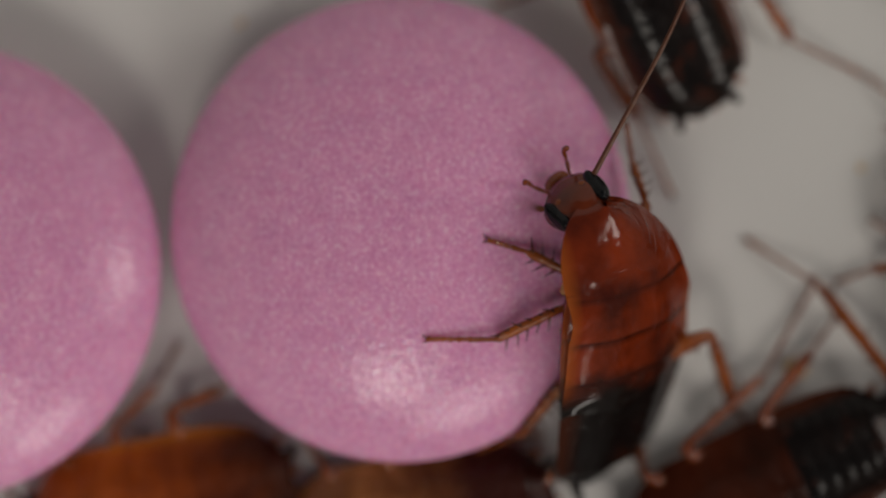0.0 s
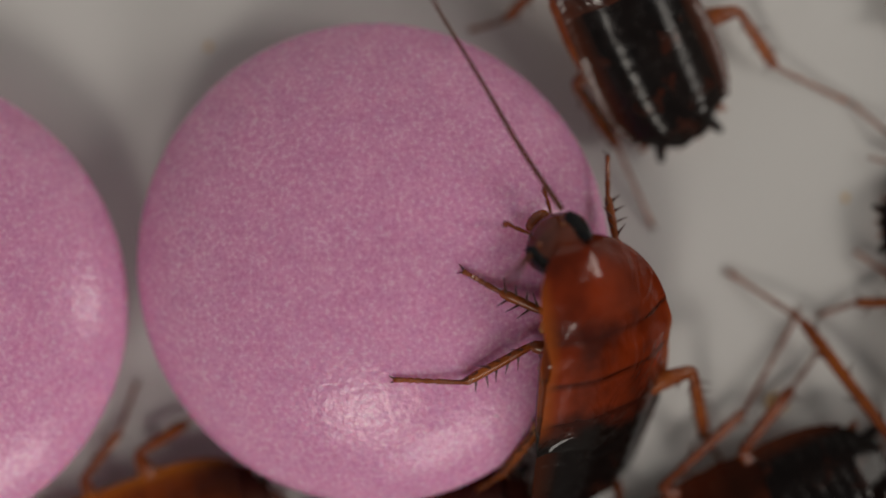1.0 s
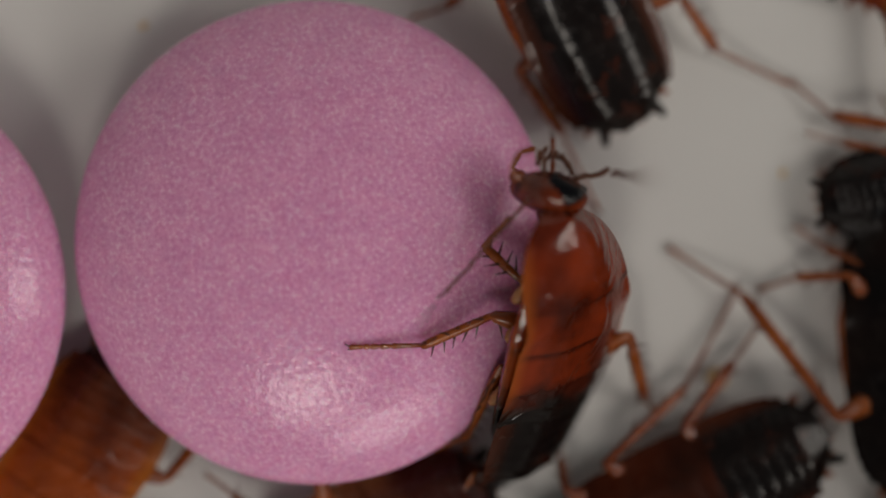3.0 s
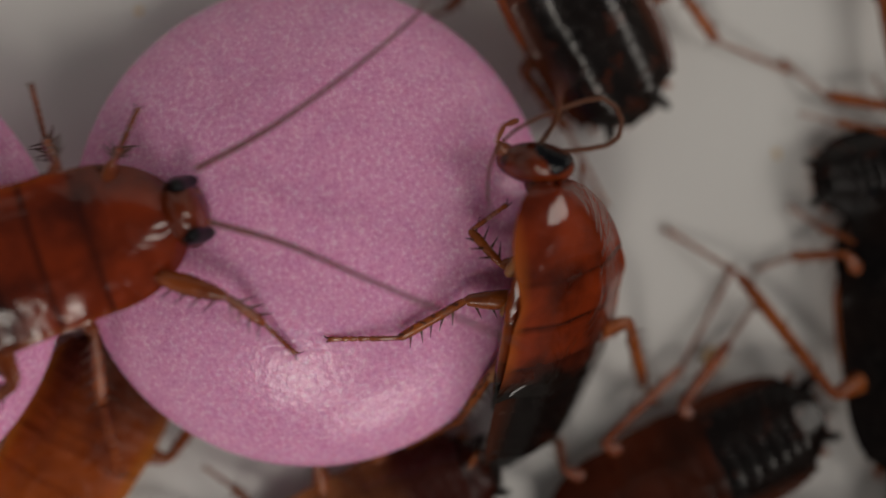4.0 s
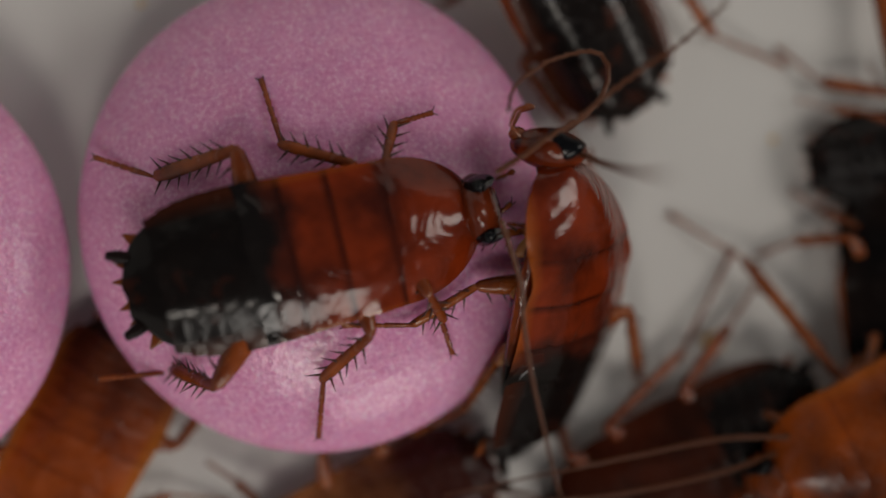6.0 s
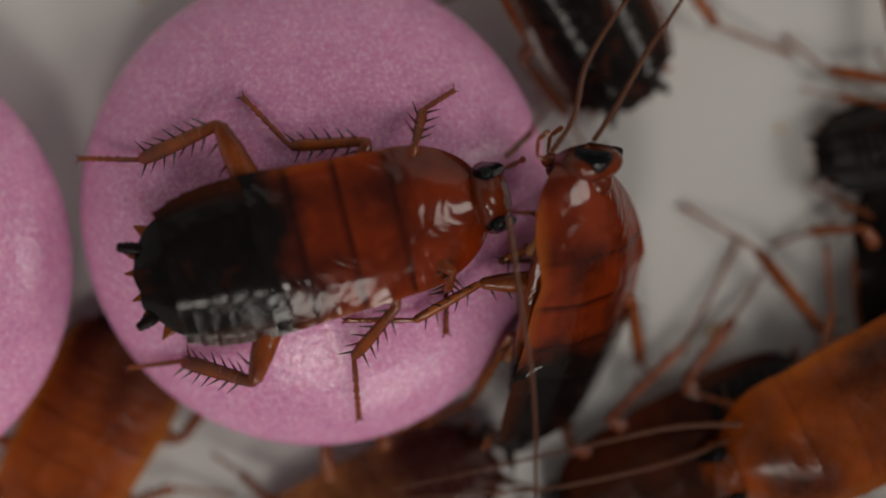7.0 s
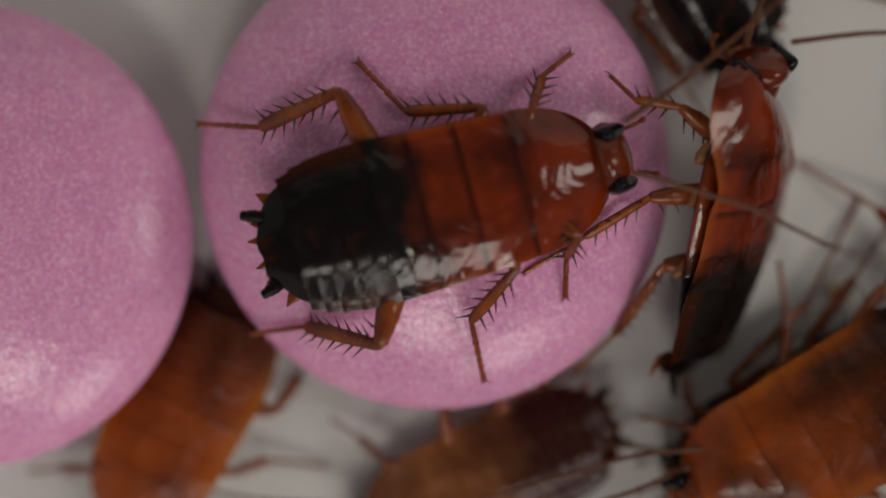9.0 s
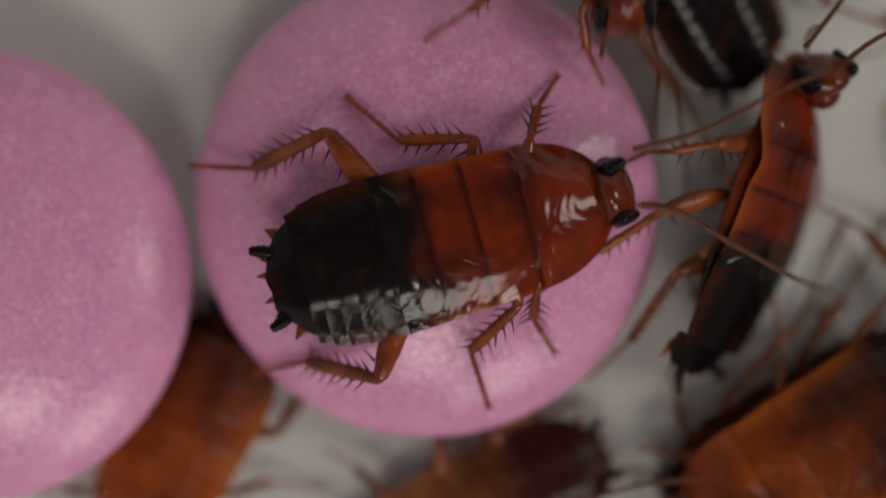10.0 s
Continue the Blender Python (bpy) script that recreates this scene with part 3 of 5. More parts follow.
def triples(v):
    return [v[i:i + 3] for i in range(0, len(v), 3)]


def key_feeler(roach, rows, s, data):
    """data: seconds, then places along the antenna in the world."""
    made = [(d[0], feeler_poses(roach, triples(d[1:]), body_at(rows, d[0]), True)) for d in data]
    for i, ob in enumerate(roach["feeler", s]):
        walk(ob, whole([(t, m[i]) for t, m in made], ob.matrix_basis.copy()))


def still_feeler(roach, rows, s, d):
    for ob, m in zip(roach["feeler", s], feeler_poses(roach, triples(d[1:]), body_at(rows, d[0]))):
        ob.matrix_basis = m


def key_head(roach, rows, data):
    """data: seconds, the head's middle, the way of its mouth and of its left side in the world."""
    made = []
    for d in data:
        z = -Vector(d[4:7]).normalized()
        y = Vector(d[7:10])
        y = (y - z * y.dot(z)).normalized()
        m = Matrix((y.cross(z), y, z)).transposed().to_4x4()
        m.translation = Vector(d[1:4]) * MM
        made.append((d[0], body_at(rows, d[0]).inverted() @ m))
    walk(roach["head"], whole(made, roach["head"].matrix_basis.copy()))


def motions():
    """All that moves."""
    B_rows = [(0, -50, -8, 0.3, 0, 0, 10),
        (2.7, -46, -8, 0.3, 0, 0, 12),
        (3.4, -33, -7, 4.5, 0, -22, 16),
        (3.8, -18.54, -0.84, 6.6, 0, 3.5, 17.48),
        (3.9, -13.02, -2.52, 6.7, 0, 3.5, 17.02),
        (4, -11.29, -1.52, 6.8, 0, 3.5, 17.76),
        (4.1, -9.09, -1.64, 6.9, 0, 3.5, 7.52),
        (4.2, -6.43, -3.44, 7, 2, 3.5, 4.85),
        (4.3, -4.99, -3.38, 7, 3, 3.5, 3.77),
        (4.4, -4.04, -3.24, 7, 3, 3.5, 3.8),
        (4.5, -3.44, -3.4, 7, 3, 3.5, 2.9),
        (5, -2.51, -2.87, 7, 6, 3.5, 6.4),
        (5.3, -2.3, -2.64, 7, 7, 3.5, 7.69),
        (5.5, -1.89, -2.39, 7, 7, 3.5, 9.33),
        (5.7, -0.84, -1.86, 7, 6, 3.5, 11.75),
        (6.8, 0.72, -1.22, 7, 4, 3.5, 12.62),
        (7, 0.73, -1.31, 7, 4, 3.5, 12.54),
        (7.5, 0.97, -1.14, 7, 4, 3.5, 13.35),
        (8, 0.87, -1.13, 7, 4, 3.5, 13.47),
        (8.5, 0.89, -1.27, 7, 4, 3.5, 12.92),
        (8.7, 0.93, -1.17, 7, 4, 3.5, 12.76),
        (9, 0.74, -1.32, 7, 4, 3.5, 12.94),
        (9.5, 0.76, -1.12, 7, 4, 3.5, 14.64),
        (10, 1.25, -1.38, 7, 4, 3.5, 12.12)]
    key_leg(B, B_rows, "hind", 1, [(4.2, -9.21, 0, 8.2, -12.51, 1.14, 5.84, -15.17, 2.31, 5.2),
        (4.5, -4.72, 0.33, 8.2, -8.1, 0.54, 5.69, -10.06, 2.79, 5.2),
        (5, -4.38, 0.76, 8.2, -7.88, 0.69, 5.85, -10.03, 2.74, 5.2),
        (5.5, -4.27, 1.31, 8.2, -7.74, 0.79, 5.86, -10.15, 2.53, 5.2),
        (6.8, -3.32, 3.33, 8.2, -6.86, 2.17, 6.2, -10.16, 2.35, 5.2),
        (7, -3.43, 3.3, 8.2, -6.93, 2.05, 6.18, -10.23, 2.25, 5.2),
        (7.5, -3.44, 3.26, 8.2, -6.95, 2.06, 6.18, -10.35, 2.47, 5.2),
        (8, -3.39, 3.32, 8.2, -6.91, 2.12, 6.19, -10.45, 2.4, 5.2),
        (8.5, -3.61, 3.37, 8.2, -7.07, 2.13, 6.12, -10.35, 2.4, 5.2),
        (9, -3.44, 3.24, 8.2, -6.95, 2.01, 6.18, -10.34, 2.37, 5.2),
        (9.5, -3.62, 3.11, 8.2, -7.1, 1.9, 6.13, -10.46, 2.36, 5.2),
        (10, -3.61, 3.16, 8.2, -7.07, 1.87, 6.15, -10.53, 2.25, 5.2)])
    key_leg(B, B_rows, "middle", 1, [(4, -9.81, 2.45, 8, -12.34, 5.42, 0.57, -13.01, 8.55, 0.12),
        (4.2, -6.32, 2.19, 8.2, -8.21, 2.9, 5.34, -9.78, 5.4, 0.12),
        (4.5, -1.29, -0.37, 8.2, -2.79, 2.37, 7.37, -2.93, 5.32, 6.45),
        (5, -0.62, -0.18, 8.2, -2.65, 2.22, 7.44, -2.81, 5.17, 6.48),
        (5.5, -0.28, 0.48, 8.2, -2.85, 2.29, 7.44, -2.92, 5.23, 6.45),
        (6.8, 2.51, 2.55, 8.2, -0.63, 2.5, 7.44, -2.91, 4.93, 6.41),
        (7, 2.47, 2.47, 8.2, -0.68, 2.4, 7.45, -2.97, 4.86, 6.42),
        (7.5, 2.52, 2.54, 8.2, -0.63, 2.38, 7.46, -2.98, 4.95, 6.4),
        (8, 2.58, 2.59, 8.2, -0.57, 2.45, 7.45, -3.1, 4.92, 6.39),
        (8.5, 2.35, 2.49, 8.2, -0.79, 2.5, 7.44, -3.08, 4.97, 6.38),
        (9, 2.28, 2.37, 8.2, -0.87, 2.37, 7.46, -3.09, 4.87, 6.4),
        (9.5, 2.25, 2.44, 8.2, -0.9, 2.51, 7.44, -3.07, 4.85, 6.41),
        (10, 2.33, 2.51, 8.2, -0.8, 2.65, 7.43, -3.17, 4.9, 6.38)])
    key_leg(B, B_rows, "front", 1, [(4, -7.6, 2.54, 8, -7.58, 3.3, 5.79, -6.9, 4.98, 5.27),
        (4.2, -1.7, -0, 8.2, -0.12, 0.96, 7.55, 1.83, 2.3, 6.95),
        (4.5, 0.15, -0.65, 8.2, 0.43, 1.18, 7.56, 1.78, 2.38, 6.97),
        (5, 0.6, -0.3, 8.2, 0.8, 1.54, 7.55, 2.3, 2.55, 6.96),
        (5.5, 0.62, 0.51, 8.2, 1.07, 2.3, 7.53, 2.86, 2.56, 6.96),
        (6.8, 4.42, 2.43, 8.2, 4.77, 3.85, 6.9, 6.29, 4.83, 5.71),
        (7, 4.38, 2.31, 8.2, 4.72, 3.77, 6.93, 6.23, 4.75, 5.73),
        (7.5, 4.66, 2.49, 8.2, 4.95, 3.89, 6.86, 6.46, 4.88, 5.7),
        (8, 4.37, 2.49, 8.2, 4.89, 3.86, 6.89, 6.35, 4.92, 5.78),
        (8.5, 4.26, 2.3, 8.2, 4.81, 3.7, 6.94, 6.2, 4.85, 5.79),
        (9, 4.18, 2.19, 8.2, 4.7, 3.61, 6.96, 6.13, 4.72, 5.75),
        (9.5, 4.27, 2.31, 8.2, 4.83, 3.67, 6.91, 6.17, 4.88, 5.75),
        (10, 4.57, 2.38, 8.2, 5.01, 3.75, 6.87, 6.1, 5.19, 5.64)])
    key_leg(B, B_rows, "hind", -1, [(4.2, -8.18, -7.76, 8.2, -10.32, -7.33, 4.59, -13.87, -6.76, 4.2),
        (4.5, -7.77, -8.22, 8.2, -9.57, -7.96, 4.4, -14.41, -8.08, 4.2),
        (5, -7.35, -8.14, 8.2, -9.16, -7.93, 4.4, -14.37, -8.16, 4.2),
        (5.5, -7.49, -7.59, 8.2, -9.43, -7.49, 4.46, -13.62, -7.89, 4.2),
        (5.7, -5.82, -7.25, 8.2, -7.62, -7.02, 4.4, -11.31, -7.2, 4.2),
        (6.8, -2.27, -6.96, 8.2, -5.51, -6.18, 5.63, -8.24, -6.57, 4.2),
        (7, -2.28, -7.04, 8.2, -5.5, -6.28, 5.59, -8.24, -6.61, 4.2),
        (7.5, -2.01, -7.09, 8.2, -5.28, -6.33, 5.65, -8.03, -6.49, 4.2),
        (8, -2.15, -6.92, 8.2, -5.43, -6.18, 5.66, -8.15, -6.6, 4.2),
        (8.5, -2.22, -6.95, 8.2, -5.48, -6.15, 5.65, -8.22, -6.49, 4.2),
        (9, -2.2, -6.98, 8.2, -5.45, -6.27, 5.61, -8.19, -6.63, 4.2),
        (9.5, -2.09, -6.94, 8.2, -5.37, -6.25, 5.65, -8.1, -6.66, 4.2),
        (10, -2.09, -7.05, 8.2, -5.34, -6.36, 5.61, -8.04, -6.92, 4.2)])
    key_leg(B, B_rows, "middle", -1, [(4.2, -3.5, -5.9, 8.1, -3.45, -8.6, 6.5, -2.5, -11.3, 4.6),
        (4.5, -0.69, -6.84, 8.2, -2.4, -8.22, 5.84, -0.78, -10.68, 3.98),
        (5, 0.18, -6.58, 8.2, -1.7, -7.96, 5.96, -1.22, -10.45, 4.1),
        (5.5, 0.34, -6.14, 8.2, -1.53, -7.63, 6.02, -1.7, -10.15, 4.3),
        (5.7, 1.11, -5.6, 8.2, -0.94, -7.24, 6.31, -1.39, -10.15, 4.48),
        (6.8, 3.5, -3.97, 8.2, 1.65, -6.16, 6.69, 1.73, -9.1, 5.08),
        (7, 3.54, -4.09, 8.2, 1.64, -6.22, 6.68, 1.73, -9.16, 5.14),
        (7.5, 3.59, -4.14, 8.2, 1.7, -6.25, 6.64, 1.79, -9.2, 5.08),
        (8, 3.37, -3.91, 8.2, 1.52, -6.12, 6.74, 1.84, -9.05, 5.12),
        (8.5, 3.36, -4.03, 8.2, 1.5, -6.22, 6.71, 1.79, -9.15, 5.11),
        (9, 3.39, -4.08, 8.2, 1.45, -6.21, 6.73, 1.91, -9.12, 5.1),
        (9.5, 3.55, -3.98, 8.2, 1.63, -6.13, 6.72, 2.01, -9.05, 5.08),
        (10, 3.77, -4.33, 8.2, 1.62, -6.24, 6.71, 2.3, -9.1, 5.07)])
    key_leg(B, B_rows, "front", -1, [(4, -3.22, -2.85, 8, -1.82, -3.94, 7.18, 0.2, -6.02, 6.33),
        (4.2, -1.08, -4.91, 8.2, 0.23, -5.68, 6.97, 1.46, -7.01, 6.29),
        (4.5, 1.55, -5.75, 8.2, 2.62, -6.13, 6.6, 4.26, -6.87, 5.58),
        (5, 2.09, -5.23, 8.2, 2.87, -5.98, 6.56, 4.47, -6.82, 5.57),
        (5.5, 2.22, -4.94, 8.2, 3.14, -5.77, 6.68, 4.29, -7.16, 5.6),
        (6.8, 5.74, -2.73, 8.2, 5.47, -3.59, 6.46, 5.45, -5.87, 5.54),
        (7, 5.76, -2.84, 8.2, 5.46, -3.68, 6.45, 5.42, -5.87, 5.55),
        (7.5, 6.1, -3.01, 8.2, 5.63, -3.8, 6.47, 5.49, -5.79, 5.56),
        (8, 5.98, -2.78, 8.2, 5.52, -3.63, 6.5, 5.29, -5.84, 5.61),
        (8.5, 5.86, -2.86, 8.2, 5.39, -3.73, 6.51, 5.18, -5.86, 5.63),
        (9, 5.9, -2.88, 8.2, 5.42, -3.77, 6.52, 5.32, -5.76, 5.62),
        (9.5, 5.88, -2.88, 8.2, 5.05, -3.8, 6.68, 4.85, -5.66, 5.8),
        (10, 4.49, -3.91, 8.2, 4.3, -5.06, 6.62, 5.16, -6.64, 5.9)])
    key_feeler(B, B_rows, 1, [(3.8, -11.8, 2.9, 9.2, -9.71, 3.49, 9.3, -7.73, 4.56, 9.4, -5.1, 6.29, 9.5, -2.47, 8.01, 9.6),
        (4, -4.26, 2.12, 9.2, -1.29, 3.73, 9.3, 2.24, 6.21, 9.4, 4.56, 8.16, 9.5),
        (4.2, 0.64, -1.76, 9.2, 3.4, -0.14, 9.3, 5.61, 1.48, 9.4, 7.05, 2.56, 9.5, 9.15, 4.52, 9.6),
        (4.5, 3.35, -1.8, 9.2, 5.89, -1.12, 9.3, 8.1, -0.37, 9.4, 10.54, 0.82, 9.5, 13.88, 2.45, 9.6, 17.01, 4.52, 9.7),
        (5, 4.68, -0.78, 9.2, 7.76, -1.2, 9.3, 11.74, -1.25, 9.4, 14.4, -1.07, 9.5, 17.28, -0.78, 9.6),
        (5.5, 5.15, 0.19, 9.2, 8.28, 0.99, 9.3, 11.2, 2.29, 9.4, 15.03, 4.14, 9.5, 18.67, 6.34, 9.6),
        (5.7, 6.19, 0.79, 9.2, 9, 2.31, 9.3, 11.93, 4.27, 9.4, 15.1, 6.24, 9.5, 17.36, 7.99, 9.6),
        (6.8, 7.97, 1.76, 9.2, 9.1, 2.57, 9.3, 9.64, 3.27, 13, 9.64, 3.59, 20, 9.35, 3.46, 27),
        (7, 7.93, 1.66, 9.2, 8.84, 2.47, 9.3, 9.09, 2.98, 13, 9.08, 3.33, 20, 8.89, 3.24, 27),
        (7.5, 8.1, 1.89, 9.2, 7.58, 3.68, 9.3, 6.86, 5.91, 9.4, 6.46, 7.9, 9.5, 6.27, 9.22, 9.6),
        (8, 7.8, 2.04, 9.2, 6.15, 3.06, 9.3, 4.63, 4.74, 9.4, 2.89, 6.53, 9.5, 1.59, 7.65, 9.6),
        (8.5, 7.79, 2.17, 9.2, 6.6, 4.07, 9.3, 5.53, 6.06, 9.4, 5.11, 7.16, 9.5, 4.7, 9.13, 9.6),
        (8.7, 7.72, 1.89, 9.2, 7.58, 3.75, 9.3, 7.21, 6.6, 9.4, 7.06, 10.08, 9.5),
        (9, 7.79, 1.55, 9.2, 9.91, 2.9, 9.3, 11.93, 4.45, 9.4, 13.92, 6, 9.5),
        (9.5, 7.9, 2.13, 9.2, 9.71, 2.89, 9.3, 11.31, 3.99, 9.4, 12.91, 5.31, 9.5, 14.95, 6.91, 9.6),
        (10, 8.61, 1.66, 9.2, 10.86, 2.08, 9.3, 12.67, 2.75, 9.4, 14.26, 3.55, 9.5, 16.72, 4.39, 9.6)])
    key_feeler(B, B_rows, -1, [(3.8, -11.81, 0.89, 9.2, -9.52, -0.43, 9.3, -7.34, -1.76, 9.4, -3, -4.19, 9.5, 1.34, -6.88, 9.6),
        (4, -3.74, 0.08, 9.2, -0.9, -0.76, 9.3, 2.15, -2.11, 9.4, 4.98, -3.35, 9.5, 7.81, -4.58, 9.6),
        (4.2, 0.95, -3.74, 9.2, 3.79, -4.65, 9.3, 7.73, -6.46, 9.4, 11.01, -8.03, 9.5, 14.51, -9.83, 9.6),
        (4.5, 3.65, -4.12, 9.2, 7.62, -5, 9.3, 10.48, -6.03, 9.4, 14.23, -7.62, 9.5, 17.43, -9.09, 9.6),
        (5, 4.76, -3.03, 9.2, 6.6, -5.04, 9.3, 8.77, -7.05, 9.4, 10.72, -9.5, 9.5, 12.33, -11.32, 9.6),
        (5.5, 5.46, -1.85, 9.2, 8.67, -2.46, 9.3, 11.56, -2.95, 9.4, 15.57, -4.01, 9.5, 19.94, -5.38, 9.6),
        (5.7, 6.5, -0.99, 9.2, 9.13, -3.48, 9.3, 10.63, -6.17, 9.4, 12.36, -8.86, 9.5, 14.09, -11.55, 9.6),
        (6.8, 7.91, -0.51, 9.2, 7.48, -3.6, 9.3, 7.17, -6.48, 9.4, 7.03, -9.79, 9.5, 6.98, -13.09, 9.6),
        (7, 7.99, -0.72, 9.2, 8.17, -2.17, 9.3, 8.44, -4.62, 9.4, 8.8, -7.72, 9.5, 8.79, -12.14, 9.6),
        (7.5, 8.48, -0.45, 9.2, 8.44, -2.12, 9.3, 8.71, -4.34, 9.4, 9.06, -7.67, 9.5, 9.07, -11.63, 9.6),
        (8, 8.2, -0.51, 9.2, 8.06, -1.95, 9.3, 8.15, -3.05, 9.4, 8.65, -5.71, 9.5, 8.37, -9.67, 9.6),
        (8.5, 8.19, -0.16, 9.2, 8.93, -1.94, 9.3, 9.76, -4.16, 9.4, 11.45, -8.15, 9.5, 12.7, -11.25, 9.6),
        (8.7, 8.09, -0.17, 9.2, 8.56, -1.54, 9.3, 8.66, -3.3, 9.4, 9.85, -6.62, 9.5, 11.5, -10.16, 9.6),
        (9, 8.16, -0.45, 9.2, 10.21, -1.19, 9.3, 12.59, -2.05, 9.4, 15.68, -3.7, 9.5),
        (9.5, 8.18, -0, 9.2, 10.11, -1.79, 9.3, 12.16, -4.36, 9.4, 14.64, -7.18, 9.5, 17.05, -10.2, 9.6),
        (10, 8.82, -0.56, 9.2, 10.25, -0.91, 9.3, 11.54, -1.77, 9.4, 12.82, -2.63, 9.5, 14.95, -3.98, 9.6)])
    A_rows = [(0, 8.84, -4.21, 4.49, 39, -31.83, 88.32),
        (0.5, 9.14, -3.94, 4.5, 39, -32, 87.16),
        (1, 8.91, -3.98, 4.5, 39, -32, 87.21),
        (1.5, 8.83, -3.94, 4.5, 39, -32, 86.88),
        (2, 9.26, -3.99, 4.5, 40, -32, 85.3),
        (2.2, 9.1, -4.33, 4.5, 44, -32, 82.39),
        (2.5, 9.56, -4.43, 4.5, 50, -32, 77.32),
        (2.7, 9.48, -4.13, 4.5, 50, -32, 77.98),
        (3.8, 9.48, -3.56, 4.48, 46, -30, 82.31),
        (4.5, 9.32, -3.68, 4.47, 46, -29.5, 82.4),
        (5.5, 9.35, -3.52, 4.44, 46, -24.92, 82.89),
        (6.8, 10.23, -3.84, 4.46, 48, -27.59, 78.49),
        (7, 10.15, -3.82, 4.46, 48, -27.62, 78.71),
        (7.5, 10.2, -3.84, 4.44, 48, -25.3, 78.48),
        (8, 9.99, -3.7, 4.44, 48, -25.55, 78.89),
        (8.5, 10.01, -3.67, 4.45, 49, -26.09, 79.57),
        (8.7, 10.84, -2.5, 4.2, 50, -21.52, 77.66),
        (9, 11.83, -1.94, 3.8, 56, -20.5, 79.13),
        (9.5, 12.04, -1.25, 3.54, 56, -14.67, 74.73),
        (10, 13.66, -1.02, 3.2, 56, -0, 67.84)]
    A["leg", "hind", 1][0].scale.x = 0.72
    key_leg(A, A_rows, "front", 1, [(0, 7.19, -2.04, 6.6, 5.53, -1.2, 6.65, 3.88, -0.71, 6.78),
        (1, 7.11, -1.87, 6.6, 5.41, -1.11, 6.69, 3.92, -0.27, 6.79),
        (2, 7.36, -1.97, 6.6, 5.57, -1.48, 6.62, 4.16, -0.5, 6.74),
        (2.2, 7.62, -1.92, 7, 6.6, -0.37, 7, 5.34, 0.79, 7.6),
        (2.5, 8.61, -1.15, 7, 7.81, 0.53, 7, 8.1, 2.21, 8.6),
        (2.7, 8.58, -1.37, 7, 7.22, -0.1, 7, 8.2, 1.31, 8.6),
        (3.8, 7.81, -1.67, 7, 6.56, -0.28, 7, 7.96, 0.7, 7.2),
        (4.5, 7.58, -1.9, 7, 6.36, -0.5, 7, 7.74, 0.52, 7.2),
        (5.5, 7.81, -0.77, 7, 6.03, -0.24, 7, 7.18, 1.02, 7.2),
        (6.8, 9.52, -1.66, 6, 7.83, -2.44, 6, 9.54, -2.29, 5.03),
        (7.5, 9.53, -1.91, 6, 7.75, -2.44, 6, 9.43, -2.78, 4.98),
        (8.5, 9.4, -1.97, 6, 7.57, -2.3, 6, 9.22, -2.77, 5.06),
        (8.7, 9.92, 1.38, 7, 8.34, 2.35, 7, 6.89, 4.19, 5.5),
        (9, 10.22, 2.13, 7, 8.4, 2.51, 7, 7.07, 4.08, 5.45),
        (9.5, 10.82, 2.3, 7, 8.96, 2.29, 7, 7.32, 3.32, 5.51),
        (10, 12.22, 1.73, 7, 10.37, 1.54, 7, 8.66, 1.65, 5.02)])
    key_leg(A, A_rows, "middle", 1, [(0, 7, -3.49, 6.6, 4.23, -4.82, 6.6, 1.04, -4.83, 6.61),
        (1, 6.66, -3.25, 6.6, 3.99, -4.76, 6.6, 1.12, -4.67, 6.64),
        (2, 6.51, -3.49, 6.6, 3.76, -4.86, 6.6, 0.87, -4.61, 6.67),
        (2.5, 7.85, -3.44, 6.6, 4.96, -4.46, 6.6, 0.86, -4.6, 6.67),
        (3.8, 6.31, -3.13, 6.8, 3.62, -4.61, 6.8, 0.82, -4.62, 6.66),
        (4.5, 6.3, -3.26, 6.8, 3.61, -4.74, 6.8, 0.77, -4.8, 6.63),
        (5.5, 6.37, -3.11, 6.8, 3.74, -4.7, 6.8, 0.88, -4.74, 6.64),
        (6.8, 6.94, -3.31, 6.8, 4.22, -4.75, 6.8, 1.16, -4.65, 6.65),
        (7.5, 7.08, -3.35, 6.8, 4.34, -4.74, 6.8, 1.24, -4.71, 6.63),
        (8.5, 7.04, -3.29, 6.8, 4.29, -4.67, 6.8, 1.27, -4.58, 6.65),
        (8.7, 7.01, -2.75, 6.8, 4.51, -4.53, 6.8, 1.02, -4.67, 6.65),
        (9, 8.89, -1.46, 6.4, 6.21, -2.96, 6.4, 3.03, -4.71, 6.45),
        (9.5, 9.06, -1.48, 6.4, 6.23, -2.68, 6.4, 4.14, -4.54, 6.28),
        (10, 9.82, -0.91, 6.4, 7.16, -2.44, 6.4, 4.5, -4.02, 6.32)])
